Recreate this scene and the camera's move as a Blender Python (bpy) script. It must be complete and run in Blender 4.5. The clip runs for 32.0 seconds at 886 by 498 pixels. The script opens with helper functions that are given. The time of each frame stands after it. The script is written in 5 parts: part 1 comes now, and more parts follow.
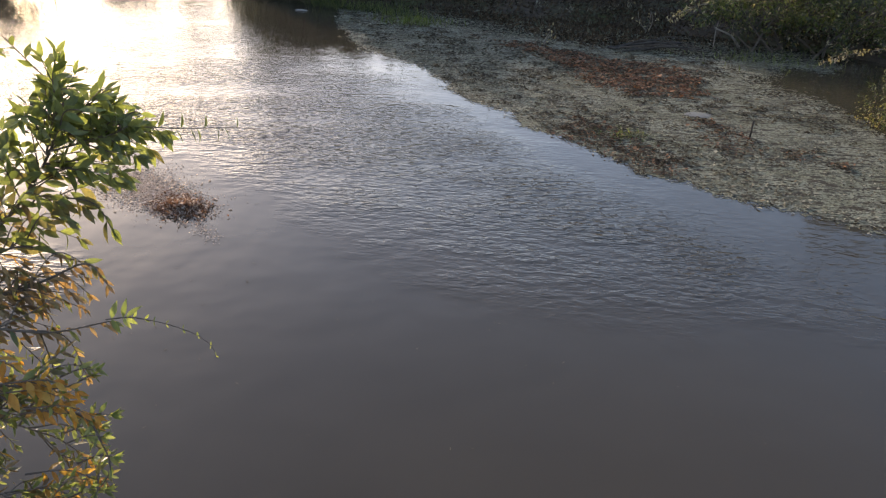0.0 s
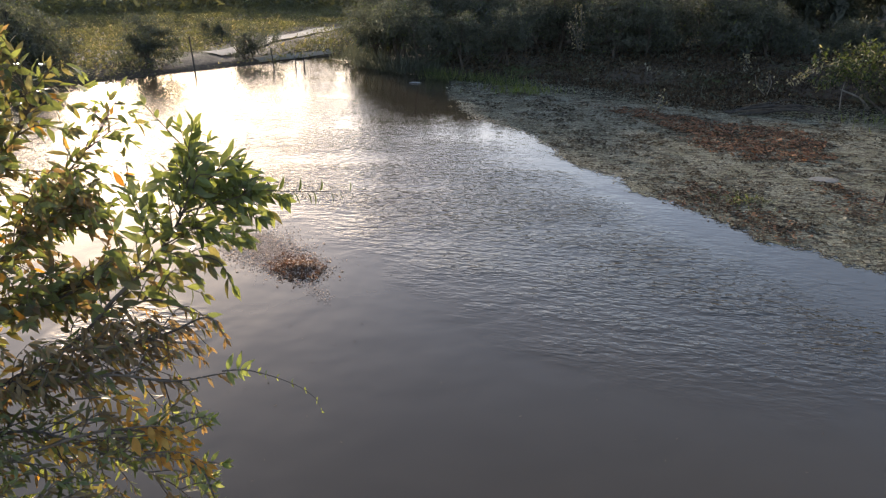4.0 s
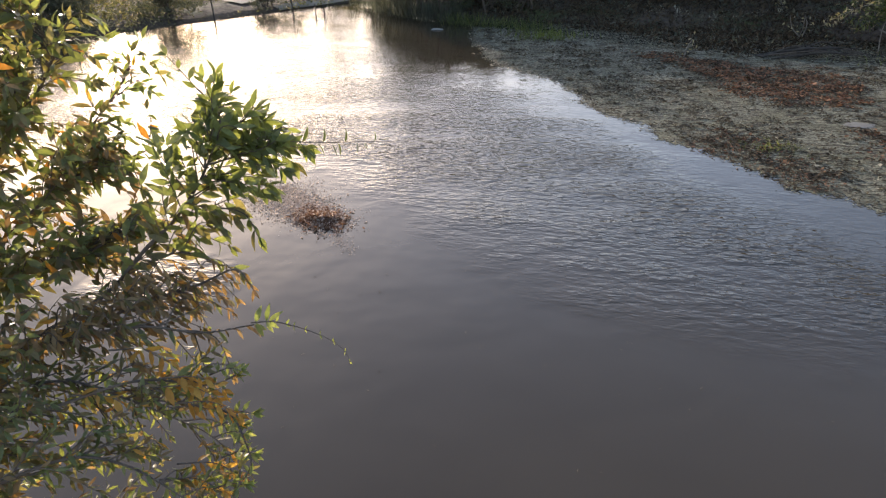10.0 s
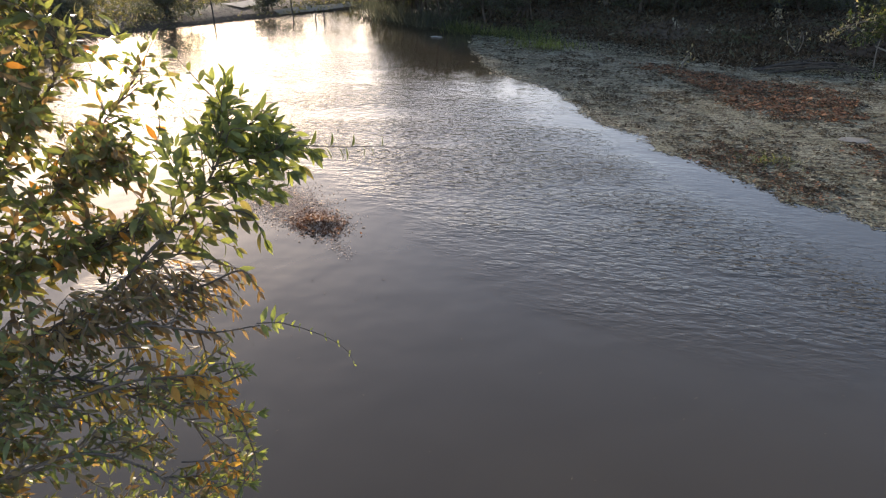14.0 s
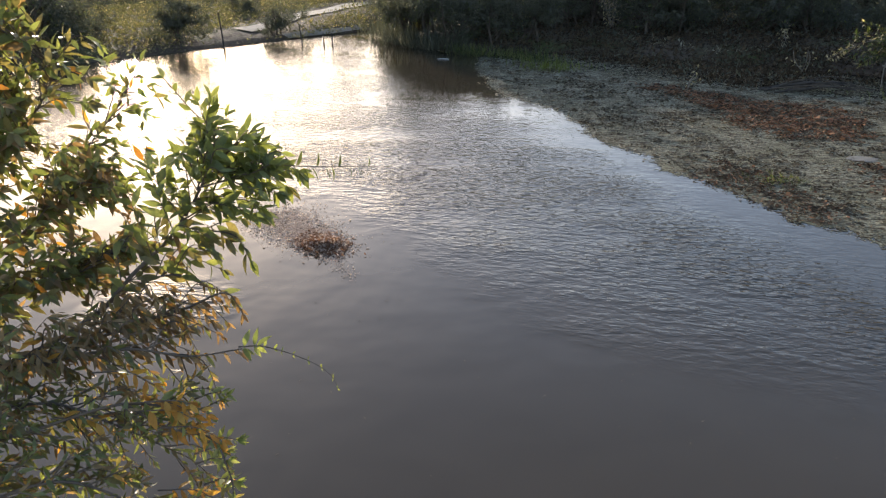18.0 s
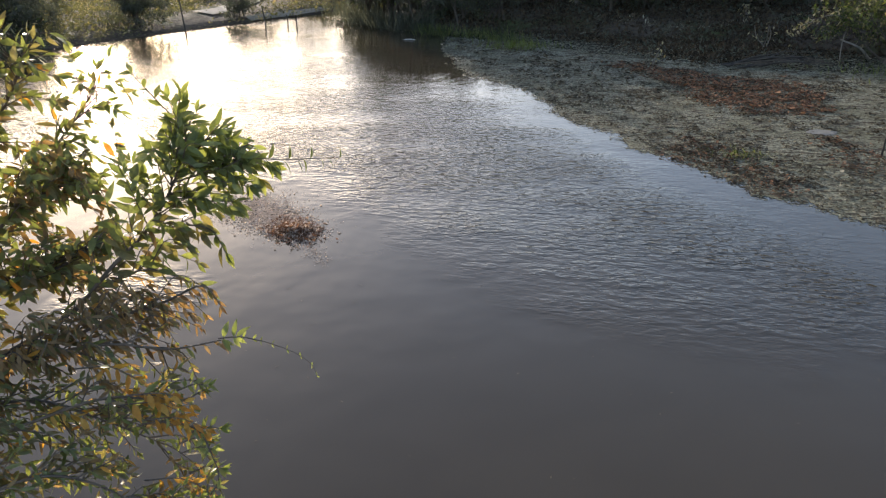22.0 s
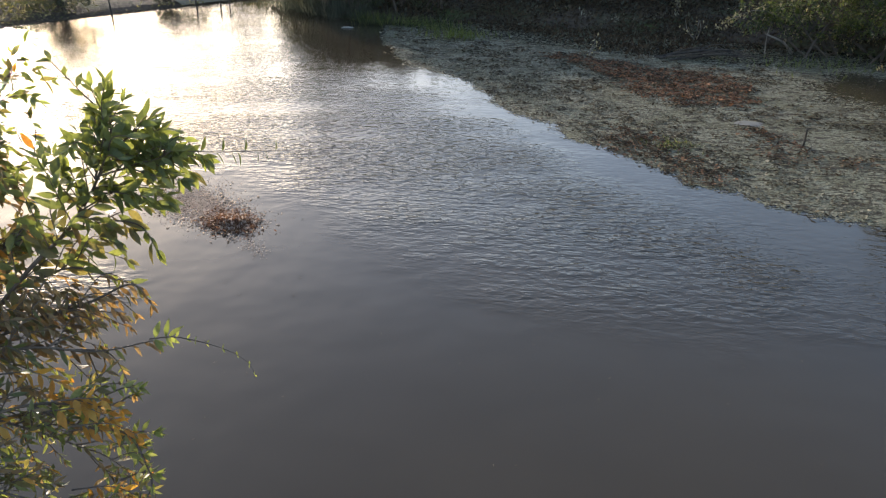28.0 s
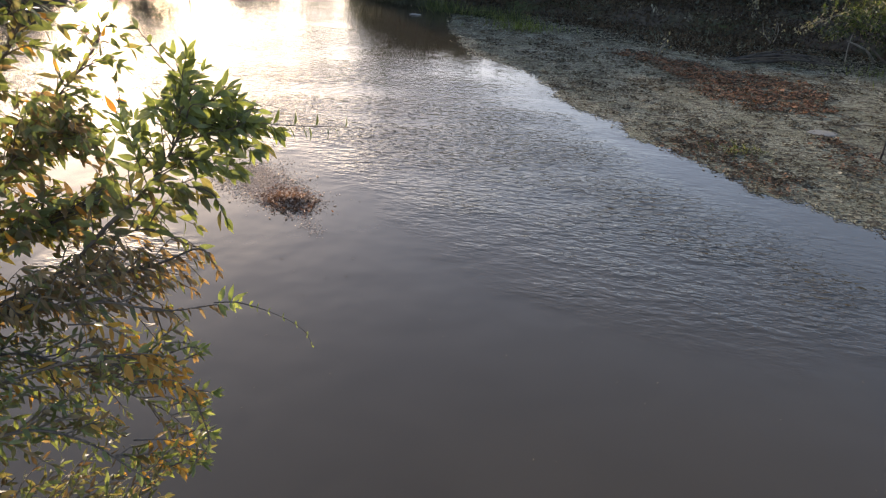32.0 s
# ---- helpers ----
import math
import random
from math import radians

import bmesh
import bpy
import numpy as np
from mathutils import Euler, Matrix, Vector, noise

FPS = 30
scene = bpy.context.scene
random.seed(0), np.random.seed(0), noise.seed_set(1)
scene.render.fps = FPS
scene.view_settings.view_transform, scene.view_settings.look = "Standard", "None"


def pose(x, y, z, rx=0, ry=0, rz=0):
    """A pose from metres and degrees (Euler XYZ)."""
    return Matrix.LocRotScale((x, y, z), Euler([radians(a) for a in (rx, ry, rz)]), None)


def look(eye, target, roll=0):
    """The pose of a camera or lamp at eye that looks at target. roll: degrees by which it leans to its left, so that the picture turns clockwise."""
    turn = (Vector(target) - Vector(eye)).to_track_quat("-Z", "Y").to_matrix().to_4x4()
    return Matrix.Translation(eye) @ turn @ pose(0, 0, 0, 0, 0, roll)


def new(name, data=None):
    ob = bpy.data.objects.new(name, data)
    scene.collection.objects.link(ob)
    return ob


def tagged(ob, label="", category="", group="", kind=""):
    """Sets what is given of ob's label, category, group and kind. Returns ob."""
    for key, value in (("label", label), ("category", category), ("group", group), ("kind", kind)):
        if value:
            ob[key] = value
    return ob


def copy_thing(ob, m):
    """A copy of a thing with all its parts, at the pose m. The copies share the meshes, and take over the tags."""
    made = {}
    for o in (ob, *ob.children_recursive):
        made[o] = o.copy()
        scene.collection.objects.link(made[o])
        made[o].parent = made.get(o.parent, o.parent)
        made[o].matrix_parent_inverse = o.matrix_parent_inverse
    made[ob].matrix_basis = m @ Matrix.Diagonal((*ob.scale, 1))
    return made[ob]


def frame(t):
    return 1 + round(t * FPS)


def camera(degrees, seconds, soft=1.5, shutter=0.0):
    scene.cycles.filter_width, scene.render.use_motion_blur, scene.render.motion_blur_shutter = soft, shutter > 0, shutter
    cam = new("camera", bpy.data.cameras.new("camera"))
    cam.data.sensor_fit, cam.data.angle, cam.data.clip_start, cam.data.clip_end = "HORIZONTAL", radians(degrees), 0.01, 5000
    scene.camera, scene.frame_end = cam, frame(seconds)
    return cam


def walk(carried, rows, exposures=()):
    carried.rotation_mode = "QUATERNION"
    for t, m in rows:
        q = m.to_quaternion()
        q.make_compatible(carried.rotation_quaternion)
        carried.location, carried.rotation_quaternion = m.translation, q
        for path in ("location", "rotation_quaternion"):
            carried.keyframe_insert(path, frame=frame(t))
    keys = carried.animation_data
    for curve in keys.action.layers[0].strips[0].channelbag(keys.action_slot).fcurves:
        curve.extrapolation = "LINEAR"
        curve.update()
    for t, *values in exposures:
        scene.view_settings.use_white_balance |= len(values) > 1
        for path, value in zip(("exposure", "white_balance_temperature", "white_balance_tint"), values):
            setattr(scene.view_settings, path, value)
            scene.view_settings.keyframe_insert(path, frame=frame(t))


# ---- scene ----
cam = camera(65.5, 32.0, 1.25)
# seconds, eye x y z, yaw to the left, pitch up, lean to the right
PATH = [
    (0, -0.001, -0.002, 3.999, 0.04, -27.99, -2.82),
    (0.5, -0.006, 0.010, 4.015, 2.29, -27.21, -1.77),
    (1, -0.023, 0.007, 4.014, 9.06, -25.69, 0.25),
    (1.5, -0.029, 0.000, 4.011, 15.67, -22.41, 0.06),
    (2, -0.028, -0.004, 4.008, 19.80, -22.05, 0.11),
    (2.5, -0.027, 0.002, 4.015, 19.70, -22.13, 0.23),
    (3, -0.021, -0.004, 4.007, 16.94, -22.41, 0.45),
    (3.5, -0.010, -0.011, 3.995, 14.94, -22.29, 0.37),
    (4, 0.005, -0.008, 3.992, 9.91, -22.78, 0.33),
    (4.5, 0.004, 0.002, 4.002, 0.47, -22.58, -0.94),
    (6.5, 0.018, 0.003, 3.981, -8.72, -21.48, -0.31),
    (7, 0.006, 0.003, 3.978, -6.56, -22.05, 0.72),
    (7.5, -0.002, 0.011, 3.978, -1.73, -22.62, 1.12),
    (8, -0.013, 0.016, 3.971, 3.27, -24.73, 0.57),
    (8.5, -0.018, 0.011, 3.962, 9.22, -28.06, 1.60),
    (9, -0.025, 0.007, 3.977, 13.67, -27.66, 1.14),
    (9.5, -0.022, 0.006, 3.979, 14.52, -27.01, 0.87),
    (10, -0.010, 0.013, 3.985, 12.09, -26.88, 1.52),
    (10.5, 0.013, 0.004, 3.980, 4.12, -27.11, 0.29),
    (11, 0.024, -0.009, 3.985, -2.15, -27.58, -0.41),
    (11.5, 0.022, -0.011, 3.996, -1.39, -27.91, 1.03),
    (12, 0.023, 0.002, 3.997, -0.77, -27.30, -0.22),
    (12.5, 0.009, 0.006, 4.006, 1.40, -25.50, -0.39),
    (13, -0.022, -0.005, 3.991, 6.55, -26.17, -0.05),
    (13.5, -0.040, -0.021, 3.992, 11.07, -26.33, 0.26),
    (15.5, -0.008, 0.015, 3.983, 12.15, -26.26, 0.40),
    (16, -0.010, 0.021, 3.991, 13.16, -25.38, 1.14),
    (16.5, -0.016, 0.016, 3.983, 12.92, -25.55, 1.66),
    (17, -0.001, 0.022, 3.978, 12.35, -25.42, 1.71),
    (17.5, 0.017, 0.037, 3.969, 11.87, -24.50, 0.60),
    (18, 0.022, 0.034, 3.973, 12.41, -24.58, 0.79),
    (18.5, 0.023, 0.028, 3.982, 12.25, -25.21, 0.66),
    (19, 0.016, 0.015, 3.989, 12.07, -25.00, 0.63),
    (19.5, 0.005, 0.003, 4.008, 11.81, -24.15, 1.09),
    (20, 0.016, -0.016, 3.999, 11.79, -23.76, 1.39),
    (20.5, 0.001, -0.008, 4.016, 10.96, -24.67, 0.64),
    (21, 0.007, -0.008, 4.012, 11.42, -25.31, 0.81),
    (21.5, 0.024, -0.012, 4.010, 10.69, -25.62, 0.94),
    (22, 0.032, -0.014, 4.018, 9.86, -26.21, 1.28),
    (22.5, 0.014, -0.027, 4.013, 10.10, -25.25, 0.66),
    (23, 0.003, -0.027, 4.020, 10.63, -25.24, 0.59),
    (23.5, -0.010, -0.027, 4.033, 11.14, -25.62, 0.52),
    (24, -0.029, -0.037, 4.021, 11.77, -25.71, 0.22),
    (24.5, -0.041, -0.034, 4.013, 11.98, -25.53, 0.44),
    (25, -0.035, -0.028, 4.014, 11.74, -25.92, 0.35),
    (25.5, -0.032, -0.021, 4.009, 10.64, -26.34, 0.40),
    (27.5, 0.023, 0.011, 4.020, 4.80, -26.81, 0.10),
    (28, 0.031, 0.009, 4.021, 4.40, -27.11, -0.54),
    (28.5, 0.037, 0.010, 4.019, 0.65, -27.63, -1.46),
    (29, 0.030, 0.007, 4.015, -1.74, -27.49, -2.41),
    (29.5, 0.020, 0.013, 4.015, -2.04, -26.96, -3.00),
    (30, 0.012, 0.018, 4.012, 1.61, -27.65, -1.83),
    (30.5, 0.010, 0.020, 4.008, 5.46, -27.35, -1.32),
    (31, 0.002, 0.007, 4.007, 6.87, -26.89, -1.47),
    (31.5, -0.002, -0.001, 4.006, 8.73, -26.92, -1.44),
    (32, 0.003, -0.007, 4.003, 9.14, -27.93, -2.34),
]
walk(cam, [(t, pose(x, y, z, 90 + pitch, 0, yaw) @ pose(0, 0, 0, 0, 0, -lean)) for t, x, y, z, yaw, pitch, lean in PATH],
     exposures=[(0.0, 1.74, 6650, 21), (1.0, 1.82, 6700, 21), (3.0, 1.75, 6700, 21), (4.0, 1.72, 6650, 20), (6.5, 2.04, 6550, 20), (8.0, 1.94, 6600, 20), (9.5, 1.78, 6750, 22), (11.0, 1.84, 6550, 20), (12.5, 1.90, 6600, 21),
                (13.5, 1.80, 6700, 21), (16.0, 1.72, 6650, 20), (20.0, 1.72, 6600, 17), (25.0, 1.70, 6550, 18), (28.0, 1.74, 6500, 16), (30.0, 1.88, 6600, 20), (32.0, 1.76, 6700, 21)])

# ---- world and sun ----
SUN_AZ, SUN_EL = radians(36.5), radians(11.0)   # azimuth to the left of +y
world = bpy.data.worlds.new("sky")
scene.world = world
world.use_nodes = True
wn = world.node_tree.nodes
sky = wn.new("ShaderNodeTexSky")
sky.sky_type, sky.sun_disc = "NISHITA", False
sky.sun_elevation, sky.sun_rotation = SUN_EL, -SUN_AZ
sky.air_density, sky.dust_density, sky.ozone_density = 1.0, 1.25, 1.5
wn["Background"].inputs["Strength"].default_value = 0.15
world.node_tree.links.new(sky.outputs[0], wn["Background"].inputs["Color"])
to_sun = Vector((-math.sin(SUN_AZ) * math.cos(SUN_EL), math.cos(SUN_AZ) * math.cos(SUN_EL), math.sin(SUN_EL)))
sun_data = bpy.data.lights.new("sun", "SUN")
sun_data.energy, sun_data.angle, sun_data.color = 3.1, radians(0.6), (1.0, 0.91, 0.75)
sun = new("sun", sun_data)
sun.matrix_world = look((0, 0, 60), Vector((0, 0, 60)) - to_sun)


# ---- materials ----
class Shade:
    """A small builder for node materials."""

    def __init__(self, name):
        self.mat = bpy.data.materials.new(name)
        self.mat.use_nodes = True
        self.tree = self.mat.node_tree
        self.bsdf = self.tree.nodes["Principled BSDF"]
        self.out = self.tree.nodes["Material Output"]

    def node(self, kind, **inputs):
        n = self.tree.nodes.new(kind)
        for k, v in inputs.items():
            self.feed(n.inputs[k.replace("_", " ")], v)
        return n

    def feed(self, socket, v):
        if hasattr(v, "is_output"):
            self.tree.links.new(v, socket)
        else:
            socket.default_value = v

    def coords(self, scale=(1, 1, 1), turn=0.0, world=True):
        src = self.node("ShaderNodeNewGeometry").outputs["Position"] if world else self.node("ShaderNodeTexCoord").outputs["Object"]
        m = self.node("ShaderNodeMapping", Vector=src)
        m.inputs["Scale"].default_value = scale
        m.inputs["Rotation"].default_value = (0, 0, turn)
        return m.outputs[0]

    def noise(self, scale, detail=4.0, rough=0.55, at=None, distort=0.0):
        return self.node("ShaderNodeTexNoise", Scale=scale, Detail=detail, Roughness=rough, Distortion=distort, Vector=at or self.coords()).outputs[0]

    def ramp(self, fac, *stops):
        r = self.node("ShaderNodeValToRGB", Fac=fac)
        e = r.color_ramp.elements
        while len(e) < len(stops):
            e.new(0.5)
        for el, (p, c) in zip(e, stops):
            el.position = p
            el.color = (*c, 1) if len(c) == 3 else c
        return r.outputs[0]

    def grey(self, fac, a, b, lo=0.0, hi=1.0):
        m = self.node("ShaderNodeMapRange")
        m.interpolation_type = "SMOOTHSTEP"
        for k, v in zip(("Value", "From Min", "From Max", "To Min", "To Max"), (fac, a, b, lo, hi)):
            self.feed(m.inputs[k], v)
        return m.outputs[0]

    def math(self, op, a, b=0.0):
        n = self.node("ShaderNodeMath")
        n.operation = op
        self.feed(n.inputs[0], a)
        self.feed(n.inputs[1], b)
        return n.outputs[0]

    def mix(self, fac, a, b):
        n = self.node("ShaderNodeMix")
        n.data_type = "RGBA"
        for s, v in ((n.inputs[0], fac), (n.inputs[6], a), (n.inputs[7], b)):
            self.feed(s, (*v, 1) if isinstance(v, tuple) and len(v) == 3 else v)
        return n.outputs[2]

    def bump(self, height, strength=0.4, distance=0.02):
        b = self.node("ShaderNodeBump", Height=height, Strength=strength, Distance=distance)
        self.tree.links.new(b.outputs[0], self.bsdf.inputs["Normal"])
        return b.outputs[0]

    def set(self, **inputs):
        for k, v in inputs.items():
            self.feed(self.bsdf.inputs[k.replace("_", " ")], (*v, 1) if isinstance(v, tuple) and len(v) == 3 else v)
        return self.mat


def leaf_material(name, dark, mid, light, rough=0.42, through_light=0.58, glow=(1.6, 1.45, 0.6), gloss=0.4):
    """Leaf: varied from leaf to leaf, and lets light through."""
    s = Shade(name)
    isl = s.node("ShaderNodeNewGeometry").outputs["Random Per Island"]
    obj = s.node("ShaderNodeObjectInfo").outputs["Random"]
    r = s.math("FRACT", s.math("ADD", isl, s.math("MULTIPLY", obj, 7.3)))
    c = s.ramp(r, (0.0, dark), (0.5, mid), (1.0, light))
    n = s.noise(90.0, 3.0)
    c = s.mix(s.grey(n, 0.42, 0.72, 0.0, 0.35), c, tuple(v * 0.55 for v in dark))
    s.set(Base_Color=c, Roughness=rough, Specular_IOR_Level=gloss)
    s.bump(n, 0.25, 0.002)
    tint = s.node("ShaderNodeMix")
    tint.data_type, tint.blend_type = "RGBA", "MULTIPLY"
    s.feed(tint.inputs[0], 1.0)
    s.feed(tint.inputs[6], c)
    s.feed(tint.inputs[7], (*glow, 1))
    tr = s.node("ShaderNodeBsdfTranslucent", Color=tint.outputs[2])
    m = s.node("ShaderNodeMixShader", Fac=through_light)
    s.tree.links.new(s.bsdf.outputs[0], m.inputs[1])
    s.tree.links.new(tr.outputs[0], m.inputs[2])
    s.tree.links.new(m.outputs[0], s.out.inputs[0])
    return s.mat


def bark_material(name, a, b):
    s = Shade(name)
    n = s.noise(38.0, 6.0, 0.6, s.coords((1, 1, 0.25)))
    m = s.noise(5.0, 3.0)
    c = s.mix(s.grey(m, 0.4, 0.7), s.mix(n, a, b), tuple(v * 0.6 for v in a))
    s.set(Base_Color=c, Roughness=0.85)
    s.bump(n, 0.6, 0.004)
    return s.mat


def water_material():
    s = Shade("muddy_water")
    silt = s.noise(0.22, 3.0)
    c = s.ramp(silt, (0.3, (0.033, 0.027, 0.0180)), (0.7, (0.043, 0.035, 0.023)))
    s.set(Base_Color=c, Roughness=0.018, IOR=1.333)
    # wind ripples in a band over the middle of the pool, calm under the near bank
    pos = s.node("ShaderNodeSeparateXYZ", Vector=s.node("ShaderNodeNewGeometry").outputs["Position"])
    px, py = pos.outputs[0], pos.outputs[1]
    patch = s.noise(0.7, 3.0)
    bow = s.math("MINIMUM", s.math("MULTIPLY", s.math("MAXIMUM", s.math("SUBTRACT", 0.5, px), 0.0), 0.85), 4.0)
    reach = s.math("ADD", s.math("SUBTRACT", py, bow), s.math("MULTIPLY", s.math("SUBTRACT", patch, 0.5), 2.4))
    band = s.math("MULTIPLY", s.grey(reach, 5.6, 7.8, 0.0, 1.0), s.grey(py, 11.0, 21.0, 1.0, 0.45))
    beside = s.math("SUBTRACT", s.math("MULTIPLY", s.math("SUBTRACT", 20.0, py), 0.67), s.math("ADD", px, 3.5))
    beside = s.math("ADD", beside, s.math("MULTIPLY", s.math("SUBTRACT", patch, 0.5), 2.0))
    band = s.math("MULTIPLY", band, s.grey(beside, 0.1, 2.4, 0.22, 1.0))
    near = s.math("ADD", s.math("POWER", s.math("ADD", px, 4.8), 2.0), s.math("POWER", s.math("SUBTRACT", py, 6.3), 2.0))
    band = s.math("MAXIMUM", band, s.grey(s.math("ADD", near, s.math("MULTIPLY", patch, 1.5)), 0.7, 1.8, 0.9, 0.0))
    lull = s.grey(s.noise(0.6, 2.0, 0.5, s.coords((0.5, 1.0, 1.0), 0.3)), 0.32, 0.6, 0.45, 1.0)
    wide = s.noise(8.5, 1.0, 0.5, s.coords((0.42, 1.0, 1.0), radians(26)), 0.3)
    cross = s.noise(11.5, 0.6, 0.5, s.coords((0.5, 1.0, 1.0), radians(6)), 0.3)
    fine = s.noise(24.0, 1.2, 0.55, s.coords((0.48, 1.0, 1.0), radians(20)), 0.3)
    slow = s.noise(1.3, 2.0)
    h = s.math("ADD", s.math("MULTIPLY", wide, 0.62), s.math("MULTIPLY", fine, 0.34))
    h = s.math("ADD", h, s.math("MULTIPLY", cross, 0.36))
    h = s.math("ADD", s.math("MULTIPLY", h, s.math("MULTIPLY", band, lull)), s.math("MULTIPLY", slow, 0.25))
    s.bump(h, 1.0, 0.037)
    return s.mat


def ground_material():
    s = Shade("bank_soil_and_grass")
    a = s.noise(0.35, 5.0)
    b = s.noise(6.0, 5.0, 0.65)
    soil = s.ramp(b, (0.3, (0.035, 0.027, 0.020)), (0.7, (0.085, 0.066, 0.046)))
    grass = s.ramp(b, (0.3, (0.030, 0.042, 0.014)), (0.75, (0.085, 0.095, 0.032)))
    s.set(Base_Color=s.mix(s.grey(a, 0.50, 0.68), soil, grass), Roughness=0.95, Specular_IOR_Level=0.15)
    s.bump(b, 0.9, 0.05)
    return s.mat


def plain(name, a, b, scale=20.0, rough=0.8, relief=0.3):
    s = Shade(name)
    n = s.noise(scale, 5.0, 0.6)
    m = s.noise(scale * 0.15, 3.0)
    s.set(Base_Color=s.mix(s.grey(m, 0.35, 0.7, 0.0, 0.5), s.mix(n, a, b), a), Roughness=rough)
    s.bump(n, relief, 0.006)
    return s.mat


def film_material():
    """A film of duckweed grains on dark water, broken by gaps."""
    s = Shade("duckweed_film")
    v = s.node("ShaderNodeTexVoronoi", Scale=34.0, Vector=s.coords())
    n = s.noise(0.9, 5.0, 0.62)
    fine = s.noise(6.0, 6.0, 0.72)
    speck = s.noise(22.0, 4.0, 0.7, s.coords((0.55, 1.0, 1.0), 0.2))
    grain = s.ramp(v.outputs["Color"], (0.0, (0.096, 0.098, 0.068)), (0.5, (0.158, 0.158, 0.112)), (1.0, (0.235, 0.230, 0.170)))
    c = s.mix(s.grey(n, 0.42, 0.62), grain, s.mix(0.55, grain, (0.090, 0.092, 0.052)))
    blot = s.noise(1.9, 4.0, 0.65, s.coords((0.6, 1.0, 1.0), 0.5))
    c = s.mix(s.grey(blot, 0.52, 0.64, 0.0, 0.6), c, (0.050, 0.048, 0.034))
    dash = s.noise(9.0, 3.0, 0.6, s.coords((0.30, 1.0, 1.0), -0.12))
    c = s.mix(s.grey(dash, 0.54, 0.58, 0.0, 0.95), c, (0.030, 0.024, 0.016))
    c = s.mix(s.grey(speck, 0.48, 0.58), c, (0.036, 0.031, 0.021))
    s.set(Base_Color=c, Roughness=0.9, Specular_IOR_Level=0.12)
    s.bump(s.math("ADD", v.outputs["Distance"], speck), 0.6, 0.012)
    thick = s.node("ShaderNodeAttribute")
    thick.attribute_name = "cover"
    grit = s.noise(14.0, 5.0, 0.7)
    cover = s.math("ADD", s.math("ADD", s.math("MULTIPLY", n, 0.25), s.math("MULTIPLY", fine, 0.45)), s.math("MULTIPLY", grit, 0.6))
    cover = s.math("ADD", cover, s.math("MULTIPLY", thick.outputs["Fac"], 0.42))
    clear = s.node("ShaderNodeBsdfTransparent")
    m = s.node("ShaderNodeMixShader", Fac=s.grey(cover, 0.90, 0.95))
    s.tree.links.new(clear.outputs[0], m.inputs[1])
    s.tree.links.new(s.bsdf.outputs[0], m.inputs[2])
    s.tree.links.new(m.outputs[0], s.out.inputs[0])
    return s.mat


WATER = water_material()
GROUND = ground_material()
FILM = film_material()
PATH_SOIL = plain("dry_path_soil", (0.15, 0.135, 0.10), (0.24, 0.215, 0.165), 9.0, 0.95)
PINK_SOIL = plain("bare_pinkish_earth", (0.20, 0.15, 0.13), (0.31, 0.24, 0.21), 4.0, 0.95)
BARK = bark_material("brown_bark", (0.045, 0.033, 0.024), (0.11, 0.080, 0.055))
TWIG = bark_material("reddish_brown_twig", (0.060, 0.042, 0.030), (0.140, 0.098, 0.068))
PALE_WOOD = bark_material("pale_dead_wood", (0.12, 0.10, 0.078), (0.25, 0.215, 0.17))
DARK_WOOD = bark_material("wet_dark_wood", (0.030, 0.024, 0.018), (0.085, 0.066, 0.048))
WHITE_FOAM = plain("white_foam", (0.20, 0.196, 0.185), (0.29, 0.283, 0.268), 30.0, 0.8)
GREY_FLUFF = plain("grey_dried_foam", (0.085, 0.085, 0.076), (0.15, 0.148, 0.134), 24.0, 1.0)
LEAF_GREEN = leaf_material("green_leaf", (0.090, 0.106, 0.036), (0.138, 0.156, 0.054), (0.190, 0.205, 0.078), 0.38, 0.50, (1.45, 1.42, 0.75), 0.5)
LEAF_YOUNG = leaf_material("young_green_leaf", (0.130, 0.155, 0.050), (0.180, 0.205, 0.070), (0.235, 0.250, 0.105), 0.45, 0.50, (1.55, 1.5, 0.7), 0.4)
LEAF_DULL = leaf_material("dull_olive_leaf", (0.090, 0.082, 0.036), (0.138, 0.124, 0.054), (0.190, 0.168, 0.078), 0.42, 0.50, (1.45, 1.32, 0.7), 0.45)
LEAF_BROWN = leaf_material("dry_brown_leaf", (0.140, 0.094, 0.046), (0.215, 0.150, 0.075), (0.290, 0.215, 0.115), 0.6, 0.48, (1.4, 1.15, 0.66))
LEAF_ORANGE = leaf_material("orange_yellow_leaf", (0.36, 0.165, 0.030), (0.45, 0.24, 0.045), (0.48, 0.31, 0.075), 0.55, 0.48, (1.35, 1.15, 0.6))
BUSH_LEAF = leaf_material("olive_bush_leaf", (0.022, 0.032, 0.012), (0.070, 0.088, 0.032), (0.160, 0.170, 0.070), 0.5, 0.44, (1.35, 1.35, 0.65), 0.3)
BUSH_YELLOW = leaf_material("yellow_bush_leaf", (0.11, 0.108, 0.038), (0.16, 0.152, 0.058), (0.22, 0.195, 0.085), 0.55, 0.48, (1.35, 1.3, 0.65), 0.3)
TREE_LEAF = leaf_material("dark_tree_leaf", (0.052, 0.056, 0.042), (0.074, 0.078, 0.058), (0.100, 0.100, 0.074), 0.65, 0.45, (1.2, 1.2, 0.9))
FAR_LEAF = leaf_material("far_tree_leaf", (0.056, 0.060, 0.036), (0.085, 0.088, 0.052), (0.12, 0.118, 0.072), 0.6, 0.5)
